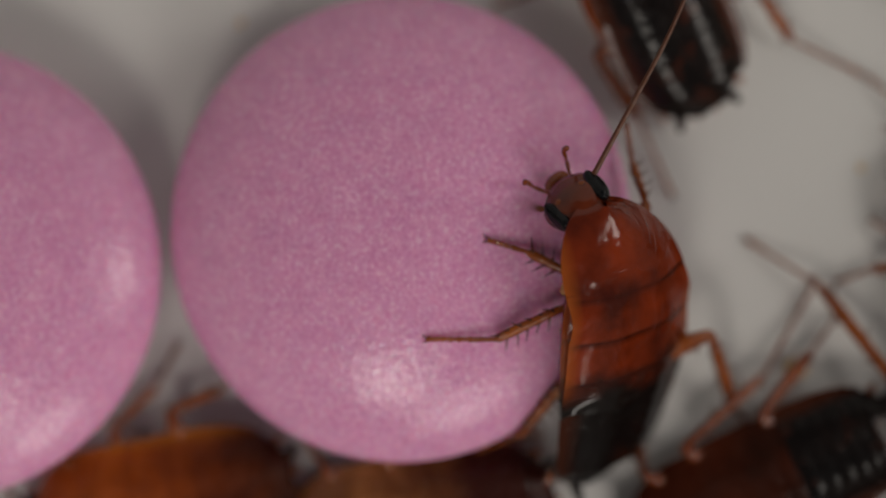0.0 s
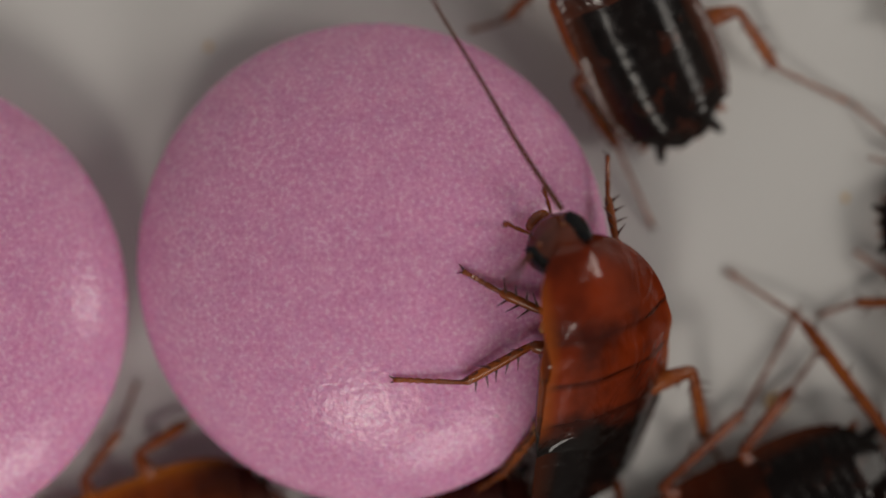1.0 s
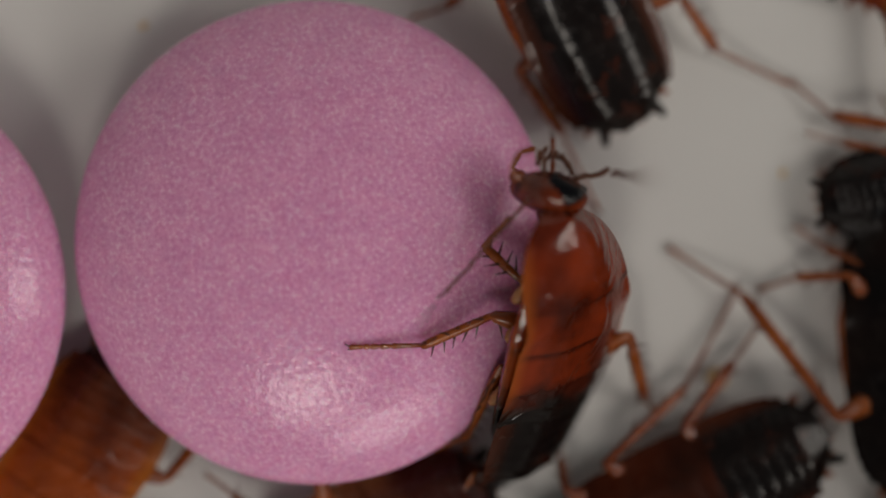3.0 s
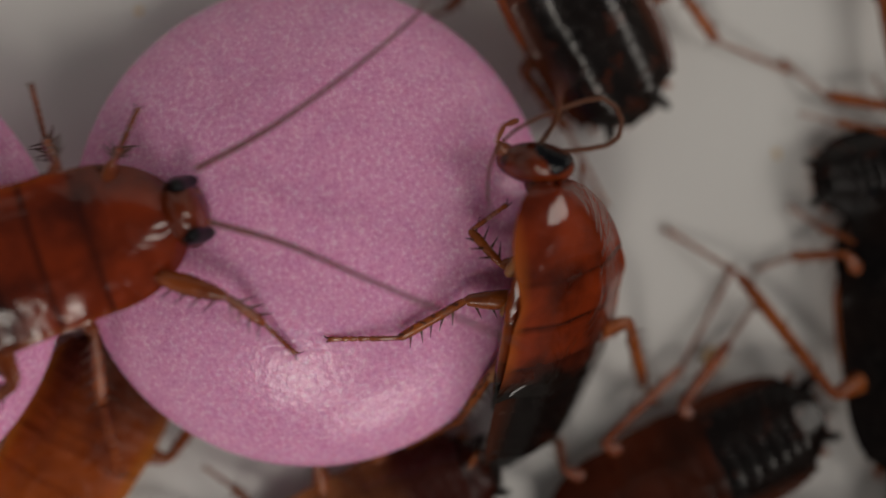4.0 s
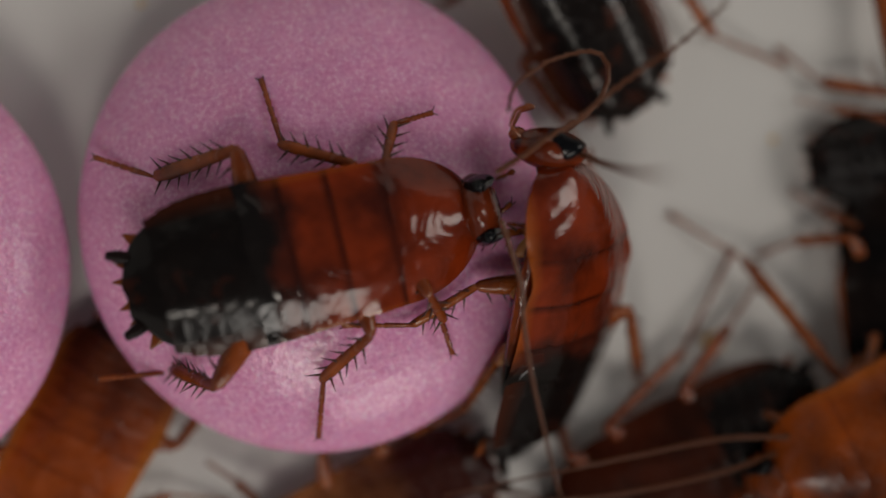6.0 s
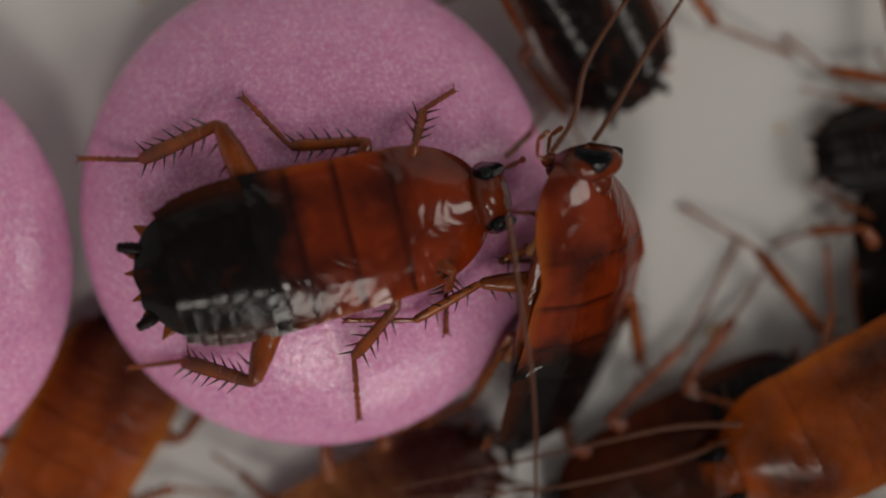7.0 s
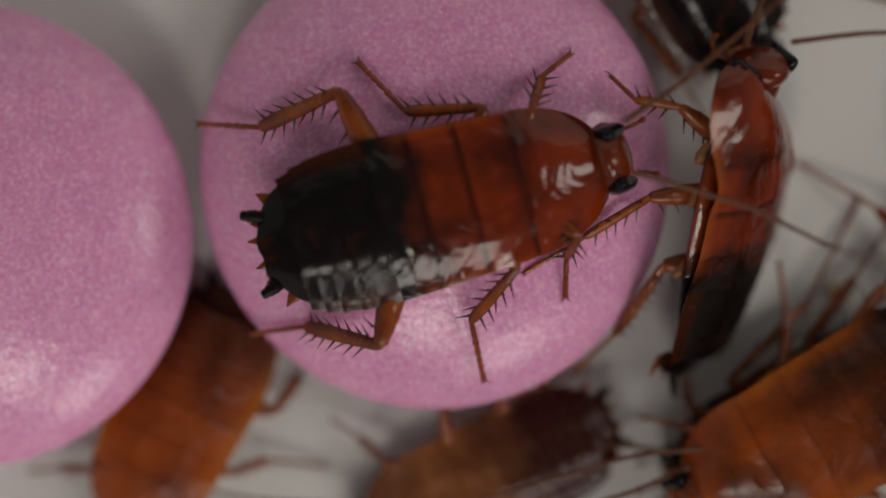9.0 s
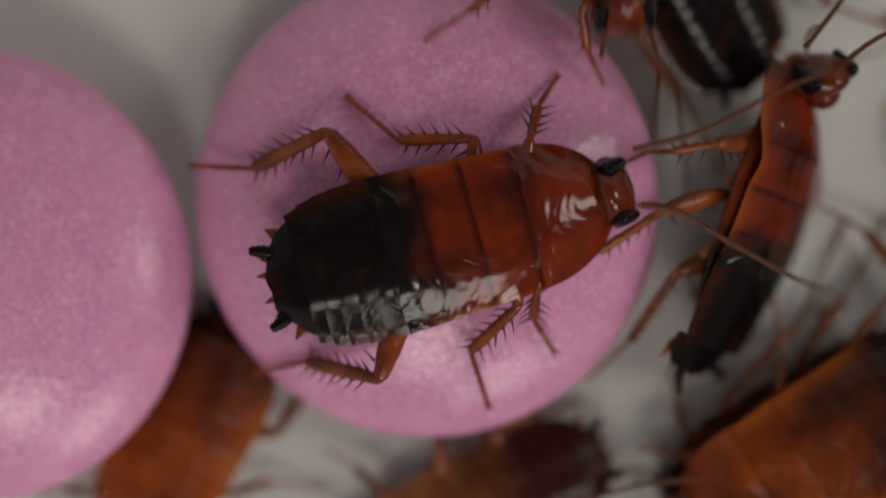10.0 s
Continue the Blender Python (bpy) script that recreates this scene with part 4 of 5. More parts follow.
    key_leg(A, A_rows, "hind", 1, [(0, 7.49, -6.06, 5.2, 4.96, -9.28, 3.4, 3.06, -9.97, 1.5),
        (1, 7.52, -6.17, 5.2, 5.58, -8.75, 3.4, 3.88, -10.1, 1.5),
        (2, 7.41, -6.09, 5.2, 6.06, -8.2, 3.4, 4.08, -9.8, 1.5),
        (2.5, 7.71, -5.58, 5.2, 6.63, -8.21, 3.4, 3.31, -9.88, 1.5),
        (3.8, 7.89, -5.51, 5.2, 6.23, -8.1, 3.4, 3.24, -9.71, 1.5),
        (4.5, 7.7, -5.75, 5.2, 6.08, -8.21, 3.4, 3.12, -9.78, 1.5),
        (5.5, 7.73, -5.73, 5.2, 6.13, -8.19, 3.4, 3.04, -9.99, 1.5),
        (6.8, 8.16, -5.62, 5.2, 6.85, -7.84, 3.4, 3.64, -9.76, 1.5),
        (7.5, 8.12, -5.87, 5.2, 6.65, -8.09, 3.4, 3.94, -9.78, 1.5),
        (8.5, 8.23, -6.17, 5.2, 6.87, -8.06, 3.4, 3.48, -9.66, 1.5),
        (9, 9.48, -4.29, 5.2, 7.5, -7.16, 3.4, 5.08, -9.44, 1.5),
        (9.5, 9.54, -3.15, 5.2, 7.34, -6.67, 3.4, 5.59, -9.17, 1.5),
        (10, 10.49, -3.46, 5.2, 8.3, -6.6, 3.4, 5.53, -9.12, 1.5)])
    key_leg(A, A_rows, "front", -1, [(0, 10.47, 0.99, 5.5, 9.93, 2.7, 5, 9.7, 4.39, 4.6),
        (1, 10.11, 1.05, 5.5, 9.8, 2.82, 5, 9.8, 4.53, 4.6),
        (2, 10.12, 1.25, 5.5, 9.52, 2.94, 5, 9.95, 4.6, 4.6),
        (2.5, 10.55, 1.38, 5.5, 9.56, 2.87, 5, 9.68, 4.58, 4.6),
        (3.8, 11, -0.52, 4, 11.22, 0.31, 3.5, 11.35, 1.16, 3),
        (5.5, 10.89, -0.46, 4, 11.14, 0.4, 3.5, 11.3, 1.27, 3),
        (7.5, 11.95, -0.77, 4, 12.19, 0.07, 3.5, 12.33, 0.93, 3),
        (8.5, 11.71, -0.36, 4, 11.89, 0.36, 3.5, 12.08, 1.09, 3),
        (9, 13.43, 1.46, 4, 13.64, 2.18, 3.5, 13.85, 2.92, 3),
        (9.5, 13.76, 2.06, 4, 13.99, 2.79, 3.5, 14.23, 3.53, 3),
        (10, 15.71, 2.21, 4, 16.06, 2.93, 3.5, 16.42, 3.67, 3)])
    key_leg(A, A_rows, "middle", -1, [(0, 11.28, -2.32, 3, 11.48, -3.8, 2, 11.48, -5.33, 0.5),
        (1, 11.38, -2.39, 3, 11.59, -3.88, 2, 11.61, -5.45, 0.5),
        (2, 11.39, -2.38, 3, 11.63, -3.86, 2, 11.68, -5.4, 0.5),
        (3.8, 11.69, -1.96, 3, 11.91, -3.43, 2, 11.93, -4.96, 0.5),
        (5.5, 11.61, -1.9, 3, 11.86, -3.37, 2, 11.93, -4.89, 0.5),
        (7.5, 12.5, -1.98, 3, 12.44, -3.44, 2, 12.42, -4.97, 0.5),
        (8.5, 12.27, -1.79, 3, 12.24, -3.26, 2, 12.26, -4.78, 0.5),
        (9, 13.75, -0.19, 3, 13.6, -1.62, 2, 13.51, -3.1, 0.5),
        (9.5, 14.06, 0.41, 3, 13.76, -1, 2, 13.53, -2.46, 0.5),
        (10, 15.77, 0.54, 3, 15.36, -0.91, 2, 15.01, -2.4, 0.5)])
    key_leg(A, A_rows, "hind", -1, [(0, 13.42, -4.5, 3.4, 14.54, -7.27, 1.2, 15.35, -8.37, 0.2),
        (1, 13.5, -4.37, 3.4, 14.25, -7.21, 1.2, 15.11, -8.41, 0.2),
        (2, 13.38, -4.44, 3.4, 14.31, -7.17, 1.2, 15.2, -8.12, 0.2),
        (2.5, 13.33, -4.43, 3.4, 14.19, -7.02, 1.2, 15, -7.9, 0.2),
        (3.8, 13.35, -4.16, 3.4, 14.19, -6.66, 1.2, 14.94, -7.61, 0.2),
        (4.5, 13.27, -4.27, 3.4, 14.17, -6.89, 1.2, 14.95, -7.84, 0.2),
        (5.5, 13.27, -4.27, 3.4, 14.05, -6.9, 1.2, 14.85, -7.85, 0.2),
        (6.8, 13.42, -4.23, 3.4, 13.89, -6.74, 1.2, 14.48, -7.7, 0.2),
        (7.5, 13.42, -4.22, 3.4, 14.04, -6.72, 1.2, 14.64, -7.54, 0.2),
        (8.5, 13.43, -4.13, 3.4, 13.99, -6.76, 1.2, 14.36, -7.58, 0.2),
        (8.7, 13.92, -3.68, 3.4, 14.34, -6.56, 1.2, 14.41, -7.86, 0.2),
        (9, 12.93, -3.52, 3, 12.82, -5.27, 1.5, 12.93, -6.83, 0.2),
        (9.5, 13.36, -3.42, 3, 12.99, -5.15, 1.5, 12.83, -6.69, 0.2),
        (10, 14.87, -2.83, 3, 14.03, -4.07, 1.5, 14.11, -5.91, 0.2)])
    key_feeler(A, A_rows, 1, [(0, 6.07, 0.47, 8.3, 5.56, 0.18, 14, 5.32, -0.19, 20, 5.2, -0.76, 28),
        (0.3, 6.07, 0.91, 8.3, 3.71, 0.95, 8.35, 0.33, 1.19, 8.4, -2.83, 1.2, 8.45),
        (0.5, 6.08, 0.56, 8.3, 2.67, 0.53, 8.35, -0.43, 0.52, 11, -1.38, 0.41, 18),
        (0.7, 6.38, 0.58, 8.3, 3.62, 0.43, 8.35, -0.58, 0.27, 8.4, -3.69, 0.24, 8.45),
        (1, 6.55, 0.41, 8.3, 5.79, -0.37, 13, 5.45, -0.55, 20, 5.27, -0.65, 27),
        (1.3, 6.13, 0.71, 8.3, 4.13, 0.02, 8.35, 1.92, -0.67, 8.4, -0.3, -1.35, 8.45),
        (1.5, 6.43, 0.79, 8.3, 4.25, 0.85, 9.5, 2.21, 0.82, 14, 1.21, 0.73, 22),
        (1.8, 6.61, 0.51, 8.3, 4.84, 0.38, 8.35, 2.5, 0.42, 14, 0.95, 0.35, 20),
        (2, 7.02, 0.17, 8.3, 6.47, -0.69, 13, 5.94, -1.01, 20, 5.54, -1.08, 27),
        (2.2, 8.74, 0.78, 8.3, 7.41, 0.76, 8.35, 6.68, 0.68, 14, 6.19, 0.58, 20),
        (2.4, 9.9, 0.89, 8.3, 7.68, -0.01, 8.35, 5.02, -1.8, 8.4, 1.05, -3.37, 8.45),
        (2.5, 9.95, 0.98, 8.3, 8.4, -0.14, 8.35, 6.85, -1.37, 8.4, 4.2, -3.59, 8.45, 1.73, -5.92, 8.5),
        (2.7, 10.5, 2.2, 8.3, 8.93, 2.42, 8.35, 7.93, 1.42, 8.4, 7.93, -0.35, 8.45, 6.04, -2.57, 8.5, 3.16, -4.56, 8.55),
        (3.8, 10.26, 2.78, 8.3, 11.6, 3.33, 8.35, 11.94, 4.32, 8.4, 10.93, 4.81, 8.45, 9.37, 4.22, 8.5, 8.02, 3.44, 8.55, 7.23, 2.12, 8.6, 7.1, 0.01, 8.65),
        (4, 10, 2.7, 8.3, 12.01, 3.01, 8.35, 12.47, 3.9, 8.4, 11.8, 4.8, 8.45, 10.22, 4.47, 8.5, 8.65, 3.81, 8.55, 7.74, 3.15, 8.6, 7.17, 2.04, 8.65, 7.11, 0.6, 8.7),
        (4.5, 9.82, 2.79, 8.3, 11.18, 3.9, 8.35, 12.09, 4.9, 8.4, 11.75, 5.91, 8.45, 10.51, 6.02, 8.5, 8.91, 5.13, 8.55, 7.77, 3.56, 8.6, 7.31, 2.67, 8.65, 7.07, 1.1, 8.7),
        (5, 10.16, 2.89, 8.3, 11.96, 3.48, 8.35, 13.32, 4.24, 8.4, 13.33, 5.25, 8.45, 12.2, 5.59, 8.5, 10.61, 4.93, 8.55, 8.57, 4.05, 8.6, 7.44, 3.16, 8.65, 6.97, 1.83, 8.7),
        (5.5, 9.9, 2.95, 8.3, 11.04, 3.61, 8.35, 11.95, 4.5, 8.4, 12.21, 5.4, 8.45, 11.62, 6.07, 8.5, 10.25, 5.79, 8.55, 8.42, 4.74, 8.6, 7.49, 3.73, 8.65, 7.24, 2.38, 8.7),
        (5.7, 9.92, 2.93, 8.3, 11.06, 3.59, 8.35, 11.98, 4.48, 8.4, 12.24, 5.37, 8.45, 11.65, 6.05, 8.5, 10.28, 5.76, 8.55, 8.44, 4.72, 8.6, 7.52, 3.71, 8.65, 7.27, 2.37, 8.7),
        (6.8, 9.81, 1.82, 8.3, 10.63, 3.03, 8.35, 11.14, 5.26, 8.4, 12.1, 7.48, 8.45, 12.58, 8.81, 8.5),
        (7, 9.77, 1.83, 8.3, 10.7, 3.16, 8.35, 11.2, 5.16, 8.4, 12.25, 6.93, 8.45, 12.94, 7.8, 8.5, 13.86, 9.12, 8.55),
        (7.5, 9.71, 1.68, 8.3, 10.02, 3.47, 8.35, 10.02, 5.72, 8.4, 10.41, 7.95, 8.45, 10.79, 9.73, 8.5),
        (8, 9.63, 1.83, 8.3, 10.09, 3.38, 8.35, 10.35, 5.61, 8.4, 11.15, 7.59, 8.45, 11.83, 8.91, 8.5),
        (8.5, 9.63, 2.18, 8.3, 10.09, 3.62, 8.35, 10.34, 5.84, 8.4, 10.26, 7.62, 8.45),
        (8.7, 11.4, 3.5, 8.3, 11.76, 4.82, 8.35, 12.23, 6.57, 8.4, 12.93, 8.31, 8.45),
        (9, 12.72, 4.41, 8.3, 13.2, 5.72, 8.35, 13.9, 7.02, 8.4),
        (9.5, 13.5, 4.73, 8.3, 13.77, 5.82, 8.35, 14.28, 7.12, 8.4),
        (10, 15.76, 5.33, 8.3, 16.59, 6.29, 8.35, 17.3, 7.15, 8.4, 18.25, 8.43, 8.45)])
    key_feeler(A, A_rows, -1, [(0, 8.17, 1.89, 8.3, 9.44, 4.28, 8.35, 10.82, 6.87, 8.4, 11.63, 8.63, 8.45, 12.44, 10.63, 8.5),
        (0.3, 7.74, 1.94, 8.3, 7.71, 4.19, 8.35, 7.8, 6.89, 8.4, 7.99, 9.37, 8.45),
        (0.5, 7.7, 2.08, 8.3, 6.14, 4.04, 8.35, 4.56, 6.88, 8.4, 3.09, 10.17, 8.45),
        (1, 7.81, 2.2, 8.3, 6.12, 4.68, 8.35, 4.54, 7.34, 8.4, 2.62, 10.44, 8.45),
        (1.3, 7.78, 2.28, 8.3, 7.64, 4.94, 8.35, 7.51, 7.83, 8.4, 7.48, 10.49, 8.45),
        (1.5, 7.79, 2.29, 8.3, 8.12, 2.63, 8.35, 9.32, 4.3, 8.4, 10.75, 6.31, 8.45, 12.16, 8.54, 8.5),
        (1.7, 7.88, 2.17, 8.3, 7.52, 4.83, 8.35, 6.94, 7.48, 8.4, 6.58, 9.91, 8.45),
        (2, 8.34, 2.22, 8.3, 8.6, 2.4, 8.35, 9.43, 2.62, 8.4, 10.75, 3.74, 8.45, 12.51, 5.08, 8.5, 14.48, 6.87, 8.55),
        (2.2, 9.29, 1.89, 8.3, 8.72, 3.88, 8.35, 7.59, 6.74, 8.4, 6.68, 9.61, 8.45),
        (2.4, 11.01, 1.12, 8.3, 11.89, 2.68, 8.35, 13.88, 4.25, 8.4, 16.32, 5.82, 8.45),
        (2.5, 11.29, 1.05, 8.3, 13.29, 2.11, 8.35, 15.5, 3.9, 8.4, 17.83, 4.92, 8.45, 19.72, 5.82, 8.5),
        (2.7, 10.94, 1.83, 8.3, 12.05, 2.09, 8.35, 12.4, 1.69, 14, 11.96, 1.32, 20, 11.13, 1.04, 27),
        (3.8, 9.37, 2.79, 8.3, 10.49, 3.44, 8.35, 11.6, 4.33, 8.4, 12.17, 4.5, 11, 12.25, 4.09, 18, 11.44, 3.42, 26),
        (4, 9.1, 2.89, 8.3, 9.9, 4.04, 8.35, 9.75, 4.91, 11, 9.24, 4.86, 18, 8.57, 4.31, 26),
        (4.5, 9.48, 2.68, 8.3, 11.85, 2.88, 8.35, 13.15, 3.04, 10, 13.63, 2.49, 15, 12.24, 1.7, 24),
        (5, 9.93, 2.49, 8.3, 11.5, 2.42, 8.35, 12.44, 2.18, 11, 12.23, 1.33, 18, 11.12, 0.72, 26),
        (5.5, 10.34, 2.15, 8.3, 10.61, 1.32, 11, 10.15, 0.16, 18, 9.05, -0.34, 26),
        (5.7, 10.36, 2.13, 8.3, 10.64, 1.3, 11, 10.21, 0.14, 18, 9.14, -0.35, 26),
        (6.8, 11.62, 1.99, 8.3, 14.92, 3.25, 8.35, 19.24, 4.81, 8.4, 22.08, 5.97, 8.45),
        (7, 11.47, 2.24, 8.3, 12.4, 3.56, 8.35, 13.57, 5.55, 8.4, 14.96, 7.54, 8.45, 15.89, 9.08, 8.5),
        (7.5, 11.52, 2.08, 8.3, 14.25, 3.7, 8.35, 17.44, 5.75, 8.4, 20.07, 7.7, 8.45),
        (8, 11.64, 2.13, 8.3, 15.75, 2.27, 8.35, 19.46, 2.25, 8.4),
        (8.5, 11.85, 1.85, 8.3, 14.84, 1.85, 8.35, 18.53, 1.33, 8.4),
        (8.7, 13.38, 3, 8.3, 15.04, 3.29, 8.35, 18.28, 3.52, 8.4),
        (9, 14.5, 4.45, 8.3, 16.71, 4.64, 8.35, 18.2, 4.67, 8.4, 21.08, 4.5, 8.45),
        (9.5, 14.6, 4.55, 8.3, 16.52, 3.19, 8.35, 17.97, 2.2, 8.4, 20.8, 0.45, 8.45),
        (10, 16.67, 4.15, 8.3, 17.88, 5.09, 8.35, 18.97, 5.69, 8.4, 21.97, 6.85, 8.45)])
    key_head(A, A_rows, [(0, 7.42, 0.88, 7.6, -0.4, 0.47, -0.79, -0.77, -0.64, 0),
        (0.5, 7.57, 0.99, 7.6, -0.38, 0.49, -0.79, -0.79, -0.62, 0),
        (1, 7.62, 0.96, 7.6, -0.41, 0.46, -0.79, -0.74, -0.67, 0),
        (1.5, 7.57, 1.01, 7.6, -0.4, 0.47, -0.79, -0.77, -0.64, 0),
        (2, 8, 1.03, 7.6, -0.44, 0.44, -0.79, -0.71, -0.71, 0),
        (2.2, 9.13, 0.9, 7.6, -0.8, 0.3, -0.5, -0.3, -0.5, 0.8),
        (2.5, 10.79, 0.43, 7.8, -0.95, -0.25, -0.1, 0, -0.15, 1),
        (2.7, 9.76, 1.39, 7.8, -0.97, 0.2, -0.1, 0, -0.1, 1),
        (3.8, 9.14, 2.32, 7.8, -0.98, 0.13, -0.1, 0, -0.1, 1),
        (4.5, 8.92, 2.2, 7.8, -0.98, 0.1, -0.1, 0, -0.1, 1),
        (5, 9.12, 2.35, 7.8, -0.97, 0.12, -0.1, 0, -0.1, 1),
        (5.5, 9.04, 2.54, 7.8, -0.95, 0.25, -0.1, 0, -0.1, 1),
        (5.7, 9.06, 2.52, 7.8, -0.95, 0.25, -0.1, 0, -0.1, 1),
        (6.8, 11.19, 1.34, 7.6, -0.93, -0.1, -0.3, -0.28, -0.1, 0.95),
        (7.5, 11.2, 1.38, 7.6, -0.93, -0.1, -0.3, -0.28, -0.1, 0.95),
        (8, 11.01, 1.54, 7.6, -0.93, -0.1, -0.3, -0.28, -0.1, 0.95),
        (8.5, 10.96, 1.58, 7.6, -0.93, -0.1, -0.3, -0.28, -0.1, 0.95),
        (8.7, 11.78, 2.84, 7.4, -0.93, -0.1, -0.3, -0.28, -0.1, 0.95),
        (9, 13.55, 3.7, 4.9, -0.5, 0.3, -0.8, -0.3, -0.4, 0.8),
        (9.5, 14.4, 4.5, 4.9, -0.5, 0.3, -0.8, -0.3, -0.4, 0.8),
        (10, 16.75, 4.4, 4.9, -0.5, 0.3, -0.8, -0.3, -0.4, 0.8)])
    C_rows = [(0, 10.44, 11.27, 2.1, 0, -18, 117.65),
        (2.7, 10.52, 11.06, 2.1, 0, -18, 117.78),
        (3.8, 10.79, 10.31, 2.1, 0, -18, 120.37),
        (5.5, 10.82, 10.02, 2.1, 0, -18, 119.75),
        (7.5, 10.67, 9.84, 2.1, 0, -18, 120.48),
        (8.5, 10.37, 9.47, 2.1, 0, -18, 121.7),
        (9, 10.52, 9.9, 2.1, 0, -18, 120.96),
        (9.5, 10.73, 9.4, 2.1, 0, -18, 119.54),
        (10, 11.34, 10.2, 2.1, 0, -18, 118.87)]
    key_body(C, C_rows)
    still_leg(C, C_rows, "hind", 1, (0, 8.53, 7.72, 2.2, 10.44, 5.15, 1, 12.05, 1.71, 0.2))
    still_leg(C, C_rows, "hind", -1, (0, 15.47, 10.93, 2.2, 17.24, 8.63, 1, 20.55, 7.21, 0.2))
    still_leg(C, C_rows, "middle", 1, (0, 6.98, 11.96, 2.2, 5.52, 10.63, 0.8, 3.96, 10.27, 0.2))
    G_rows = [(0, 25.7, -4.5, 0.6, 0, 0, 97.07),
        (5.5, 25.9, -4.5, 0.6, 0, 0, 97.07),
        (7, 26.4, -4.5, 0.6, 0, 0, 97.07),
        (10, 26.4, -4.5, 0.6, 0, 0, 97.07)]
    key_body(G, G_rows)
    still_leg(G, G_rows, "middle", 1, (4.5, 23.03, -1.47, 2.5, 20.92, -1.56, 1, 19.46, -2.16, 0.2))
    still_leg(G, G_rows, "hind", 1, (4.5, 22.37, -7.53, 2.6, 18.6, -2.31, 1.2, 15.5, -0.24, 0.2))
    still_feeler(G, G_rows, 1, (4.5, 25.1, 1.9, 2, 26.5, 4.2, 3, 28.7, 6.2, 2, 33.8, 8.07, 1))
    still_feeler(G, G_rows, -1, (4.5, 25.8, 1.9, 2, 27.5, 3.2, 2, 29.9, 5.4, 2, 34.81, 7.06, 1))
    key_body(L, [(0, 26.2, 2.3, 1.3, 0, -6, 8), (10, 26.2, 2.3, 1.3, 0, -6, 8)])
    D_rows = [(0, 15.68, -11.07, 0.6, 0, 0, -155.83),
        (10, 15.68, -11.07, 0.6, 0, 0, -155.83)]
    key_body(D, D_rows)
    still_leg(D, D_rows, "middle", -1, (0, 12.34, -9.43, 2.4, 15.98, -6.3, 1.2, 18.48, -1.97, 0.2))
    still_leg(D, D_rows, "front", -1, (0, 10.63, -10.6, 2, 10.56, -9.41, 1, 10.36, -8.17, 0.2))
    H_rows = [(0, 28.47, -14.86, 2.2, 0, 0, -158.25),
        (4.5, 28.47, -14.86, 2.2, 0, 0, -158.25),
        (5, 25.38, -9.67, 2.2, 0, 0, -156.92),
        (5.7, 25.55, -9.64, 2.2, 0, 0, -157.43),
        (7, 23.11, -9.18, 2.2, 0, 0, -156.05),
        (7.5, 22.55, -9.06, 2.2, 0, 0, -156.03),
        (8, 19.0, -10.4, 2.2, 0, 0, -155.18),
        (8.5, 17.2, -10.75, 2.2, 0, 0, -154.72),
        (9.5, 15.65, -11.85, 2.2, 0, 0, -151.44),
        (10, 16.35, -11.65, 2.2, 0, 0, -152.59)]
    key_body(H, H_rows)
    still_feeler(H, H_rows, 1, (7, 17.27, -10.32, 4, 14.62, -11.21, 4, 10.29, -12.06, 4, 7.9, -12.24, 4))
    still_feeler(H, H_rows, -1, (7, 18, -9.63, 4, 15.13, -9.67, 4, 12.73, -10.09, 4))
    E_rows = [(0, -11, -12.2, 0.5, 0, 0, -171.2),
        (0.5, -11.02, -12.6, 0.5, 0, 0, -170.5),
        (1, -10.42, -12.5, 0.5, 0, 0, -162.89),
        (1.5, -10.1, -11.1, 0.5, 0, 0, -144.36),
        (2, -11.21, -10.06, 0.5, 0, 0, -123.07),
        (2.5, -11.02, -10.25, 0.5, 0, 0, -121.38),
        (3.8, -10.76, -10.34, 0.5, 0, 0, -118.69),
        (5.5, -10.63, -10.29, 0.5, 0, 0, -117.7),
        (7.5, -10.68, -10.28, 0.5, 0, 0, -119.04),
        (8.5, -11.68, -10.67, 0.5, 0, 0, -116.65),
        (9.5, -11.84, -10.43, 0.5, 0, 0, -119.47),
        (10, -11.82, -10.18, 0.5, 0, 0, -119.47)]
    key_body(E, E_rows)
    still_leg(E, E_rows, "hind", 1, (9.5, -7.49, -10.19, 1.5, -6.34, -8.73, 0.8, -5.76, -7.34, 0.2))
    still_leg(E, E_rows, "middle", 1, (9.5, -9.62, -12.78, 1.5, -7.92, -12.35, 0.8, -5.48, -12.89, 0.2))
    still_leg(E, E_rows, "hind", -1, (0, -10.23, -8.11, 1.8, -8.06, -7.1, 1, -6.88, -6.27, 0.3))
    still_leg(E, E_rows, "middle", -1, (0, -12.74, -8.9, 1.8, -11.05, -7.07, 1, -10.17, -5.13, 0.3))
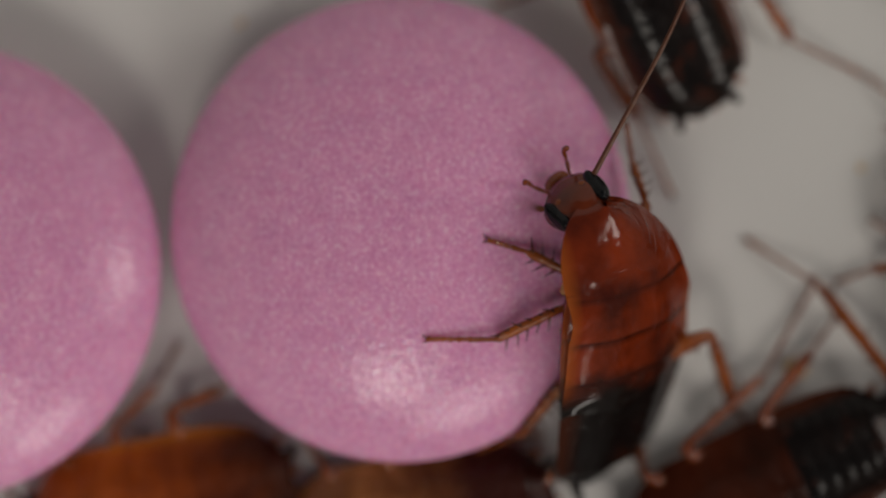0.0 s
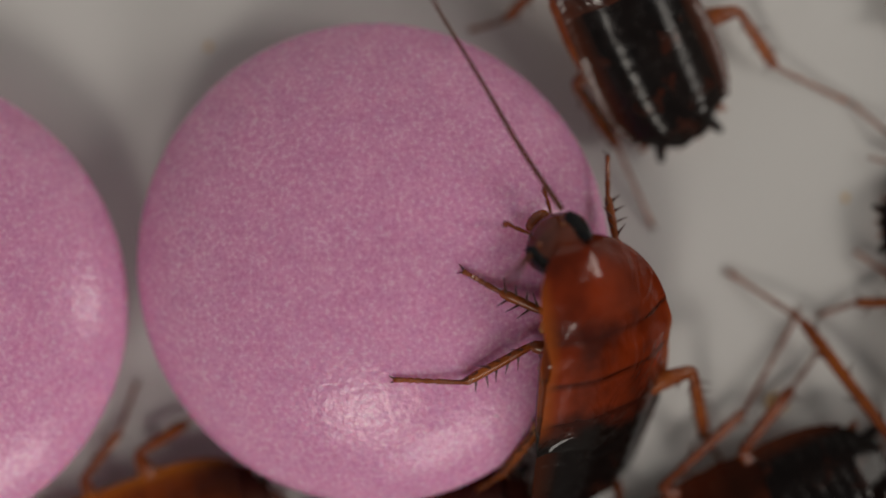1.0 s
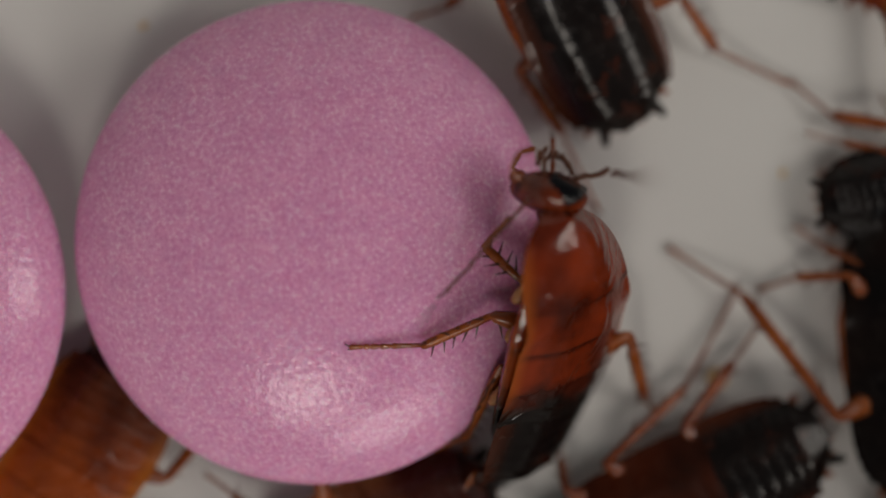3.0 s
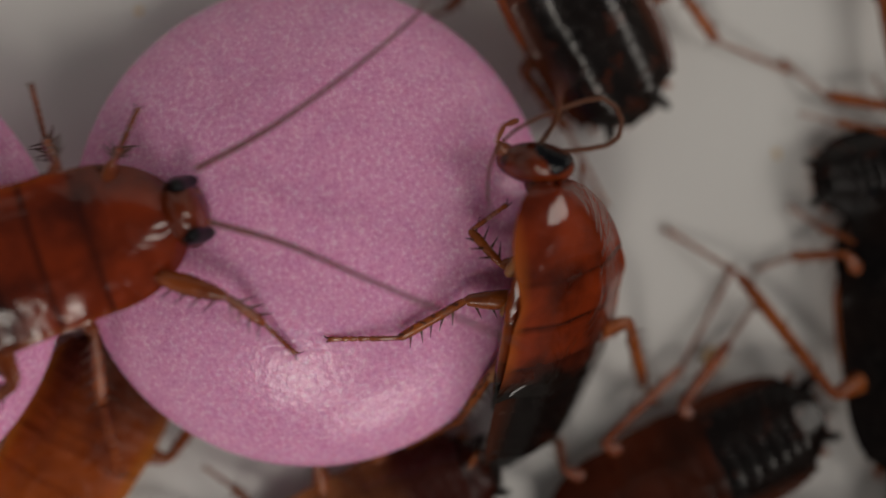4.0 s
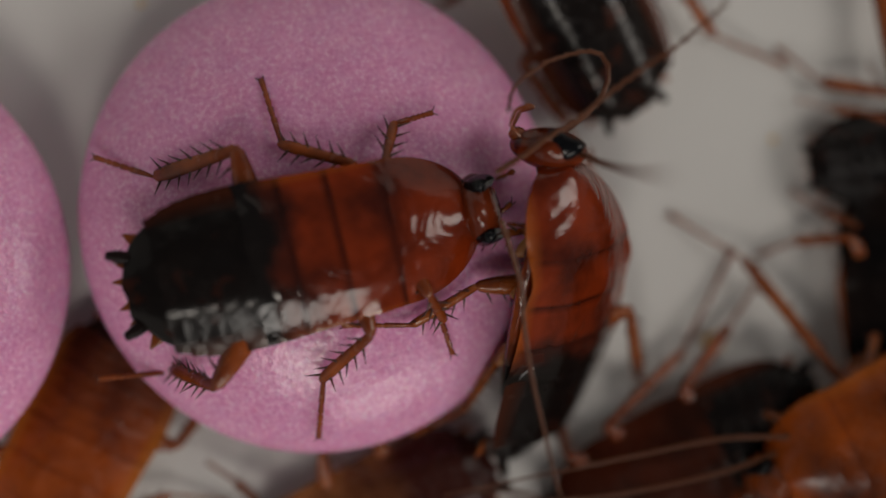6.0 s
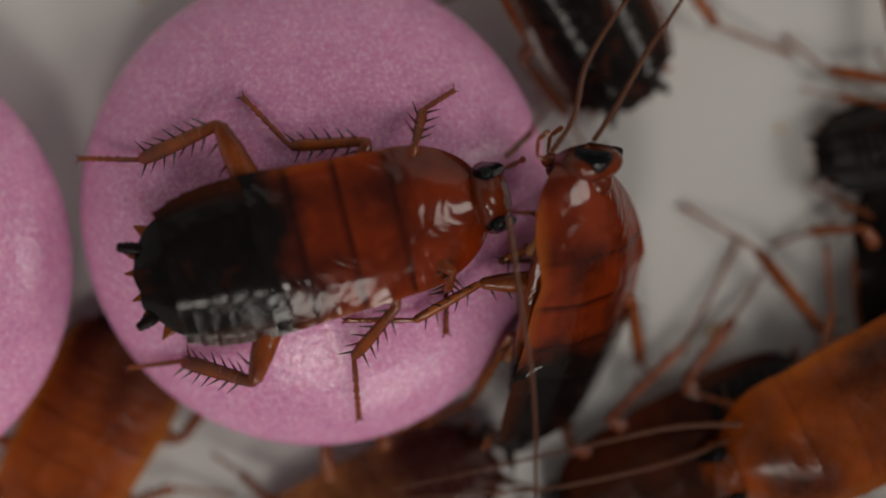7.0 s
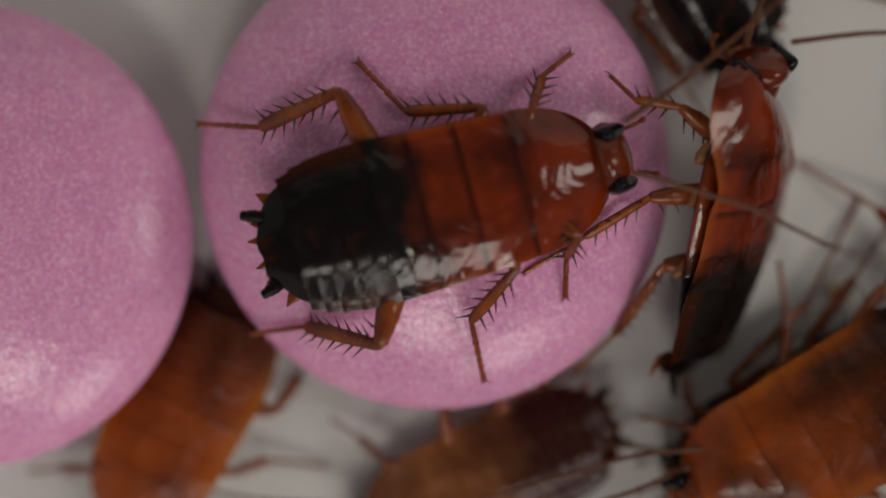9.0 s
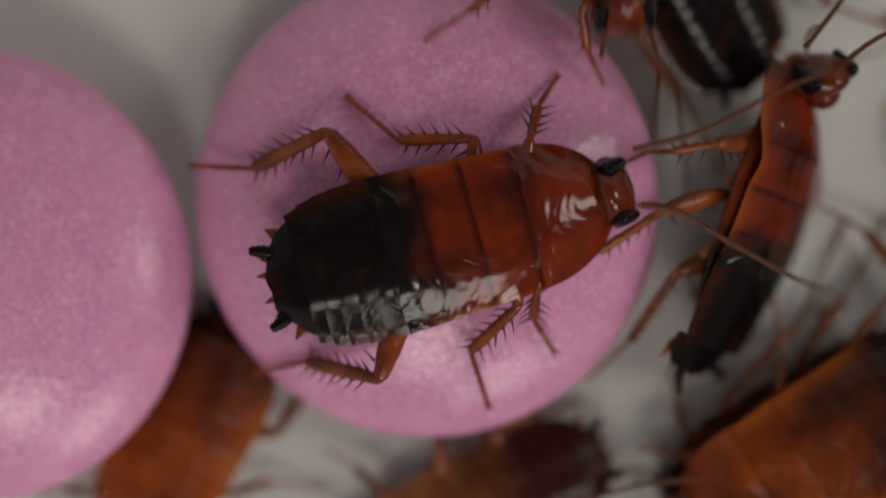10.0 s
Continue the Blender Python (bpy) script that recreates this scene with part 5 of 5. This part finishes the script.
    F_rows = [(0, 0.45, -12.4, 0.5, 0, 0, -171.23),
        (0.6, 1.1, -11.72, 0.5, 0, 0, -163.34),
        (1.2, 0.84, -12.48, 0.5, 0, 0, -158.68),
        (2, 1.49, -12.38, 0.5, 0, 0, -158.57),
        (2.7, 1.65, -12.63, 0.5, 0, 0, -157.9),
        (3.8, 1.68, -13.02, 0.5, 0, 0, -156.59),
        (5.5, 1.56, -13.37, 0.5, 0, 0, -156.77),
        (7.5, 1.58, -13.47, 0.5, 0, 0, -157.51),
        (8.5, 1.55, -13.4, 0.5, 0, 0, -157.03),
        (9.5, 1.39, -13.63, 0.5, 0, 0, -158.45),
        (10, 1.24, -13.72, 0.5, 0, 0, -159.23)]
    key_body(F, F_rows)
    still_leg(F, F_rows, "hind", -1, (9.5, 2.44, -9.95, 1.8, 4.59, -9.66, 1, 6.41, -9.08, 0.3))
    still_leg(F, F_rows, "middle", -1, (9.5, -0.06, -10.48, 2.4, 0.57, -9.92, 1, 1.15, -8.52, 0.2))
    J_rows = [(0, 9.58, 48.77, 0.4, 0, 0, -88.05),
        (9.3, 9.58, 48.77, 0.4, 0, 0, -88.05),
        (9.6, 8.96, 29.76, 0.4, 0, 0, -88.54),
        (9.8, 8.5, 18.54, 6.98, 0, -20, -89.34),
        (10, 8.53, 13.42, 7, 0, 0, -88.58)]
    key_body(J, J_rows)
    still_leg(J, J_rows, "front", 1, (10, 6.98, 7.43, 7.5, 7.16, 5.89, 6.5, 7.79, 4.57, 5.5))
    still_leg(J, J_rows, "front", -1, (10, 3.59, 8.56, 7.5, 2.37, 7.82, 6.5, 0.46, 6.77, 6))
    still_feeler(J, J_rows, 1, (10, 9.18, 6.33, 8, 10.31, 4.74, 7, 10.9, 3.65, 5, 11.23, 1.78, 3))
    still_feeler(J, J_rows, -1, (10, 9.64, 6.53, 8, 10.06, 5.05, 6, 10.01, 3.28, 4))
    K_rows = [(0, 26.03, 16.27, 0.5, 0, 0, 67.89),
        (2.7, 26.03, 16.27, 0.5, 0, 0, 67.89),
        (10, 26.03, 16.27, 0.5, 0, 0, 67.89)]
    key_body(K, K_rows)
    still_leg(K, K_rows, "hind", 1, (2.7, 25.62, 4.81, 2, 22.44, 5.51, 1, 20.76, 7.11, 0.2))
    key_body(A, A_rows)
    key_body(B, B_rows)


motions()
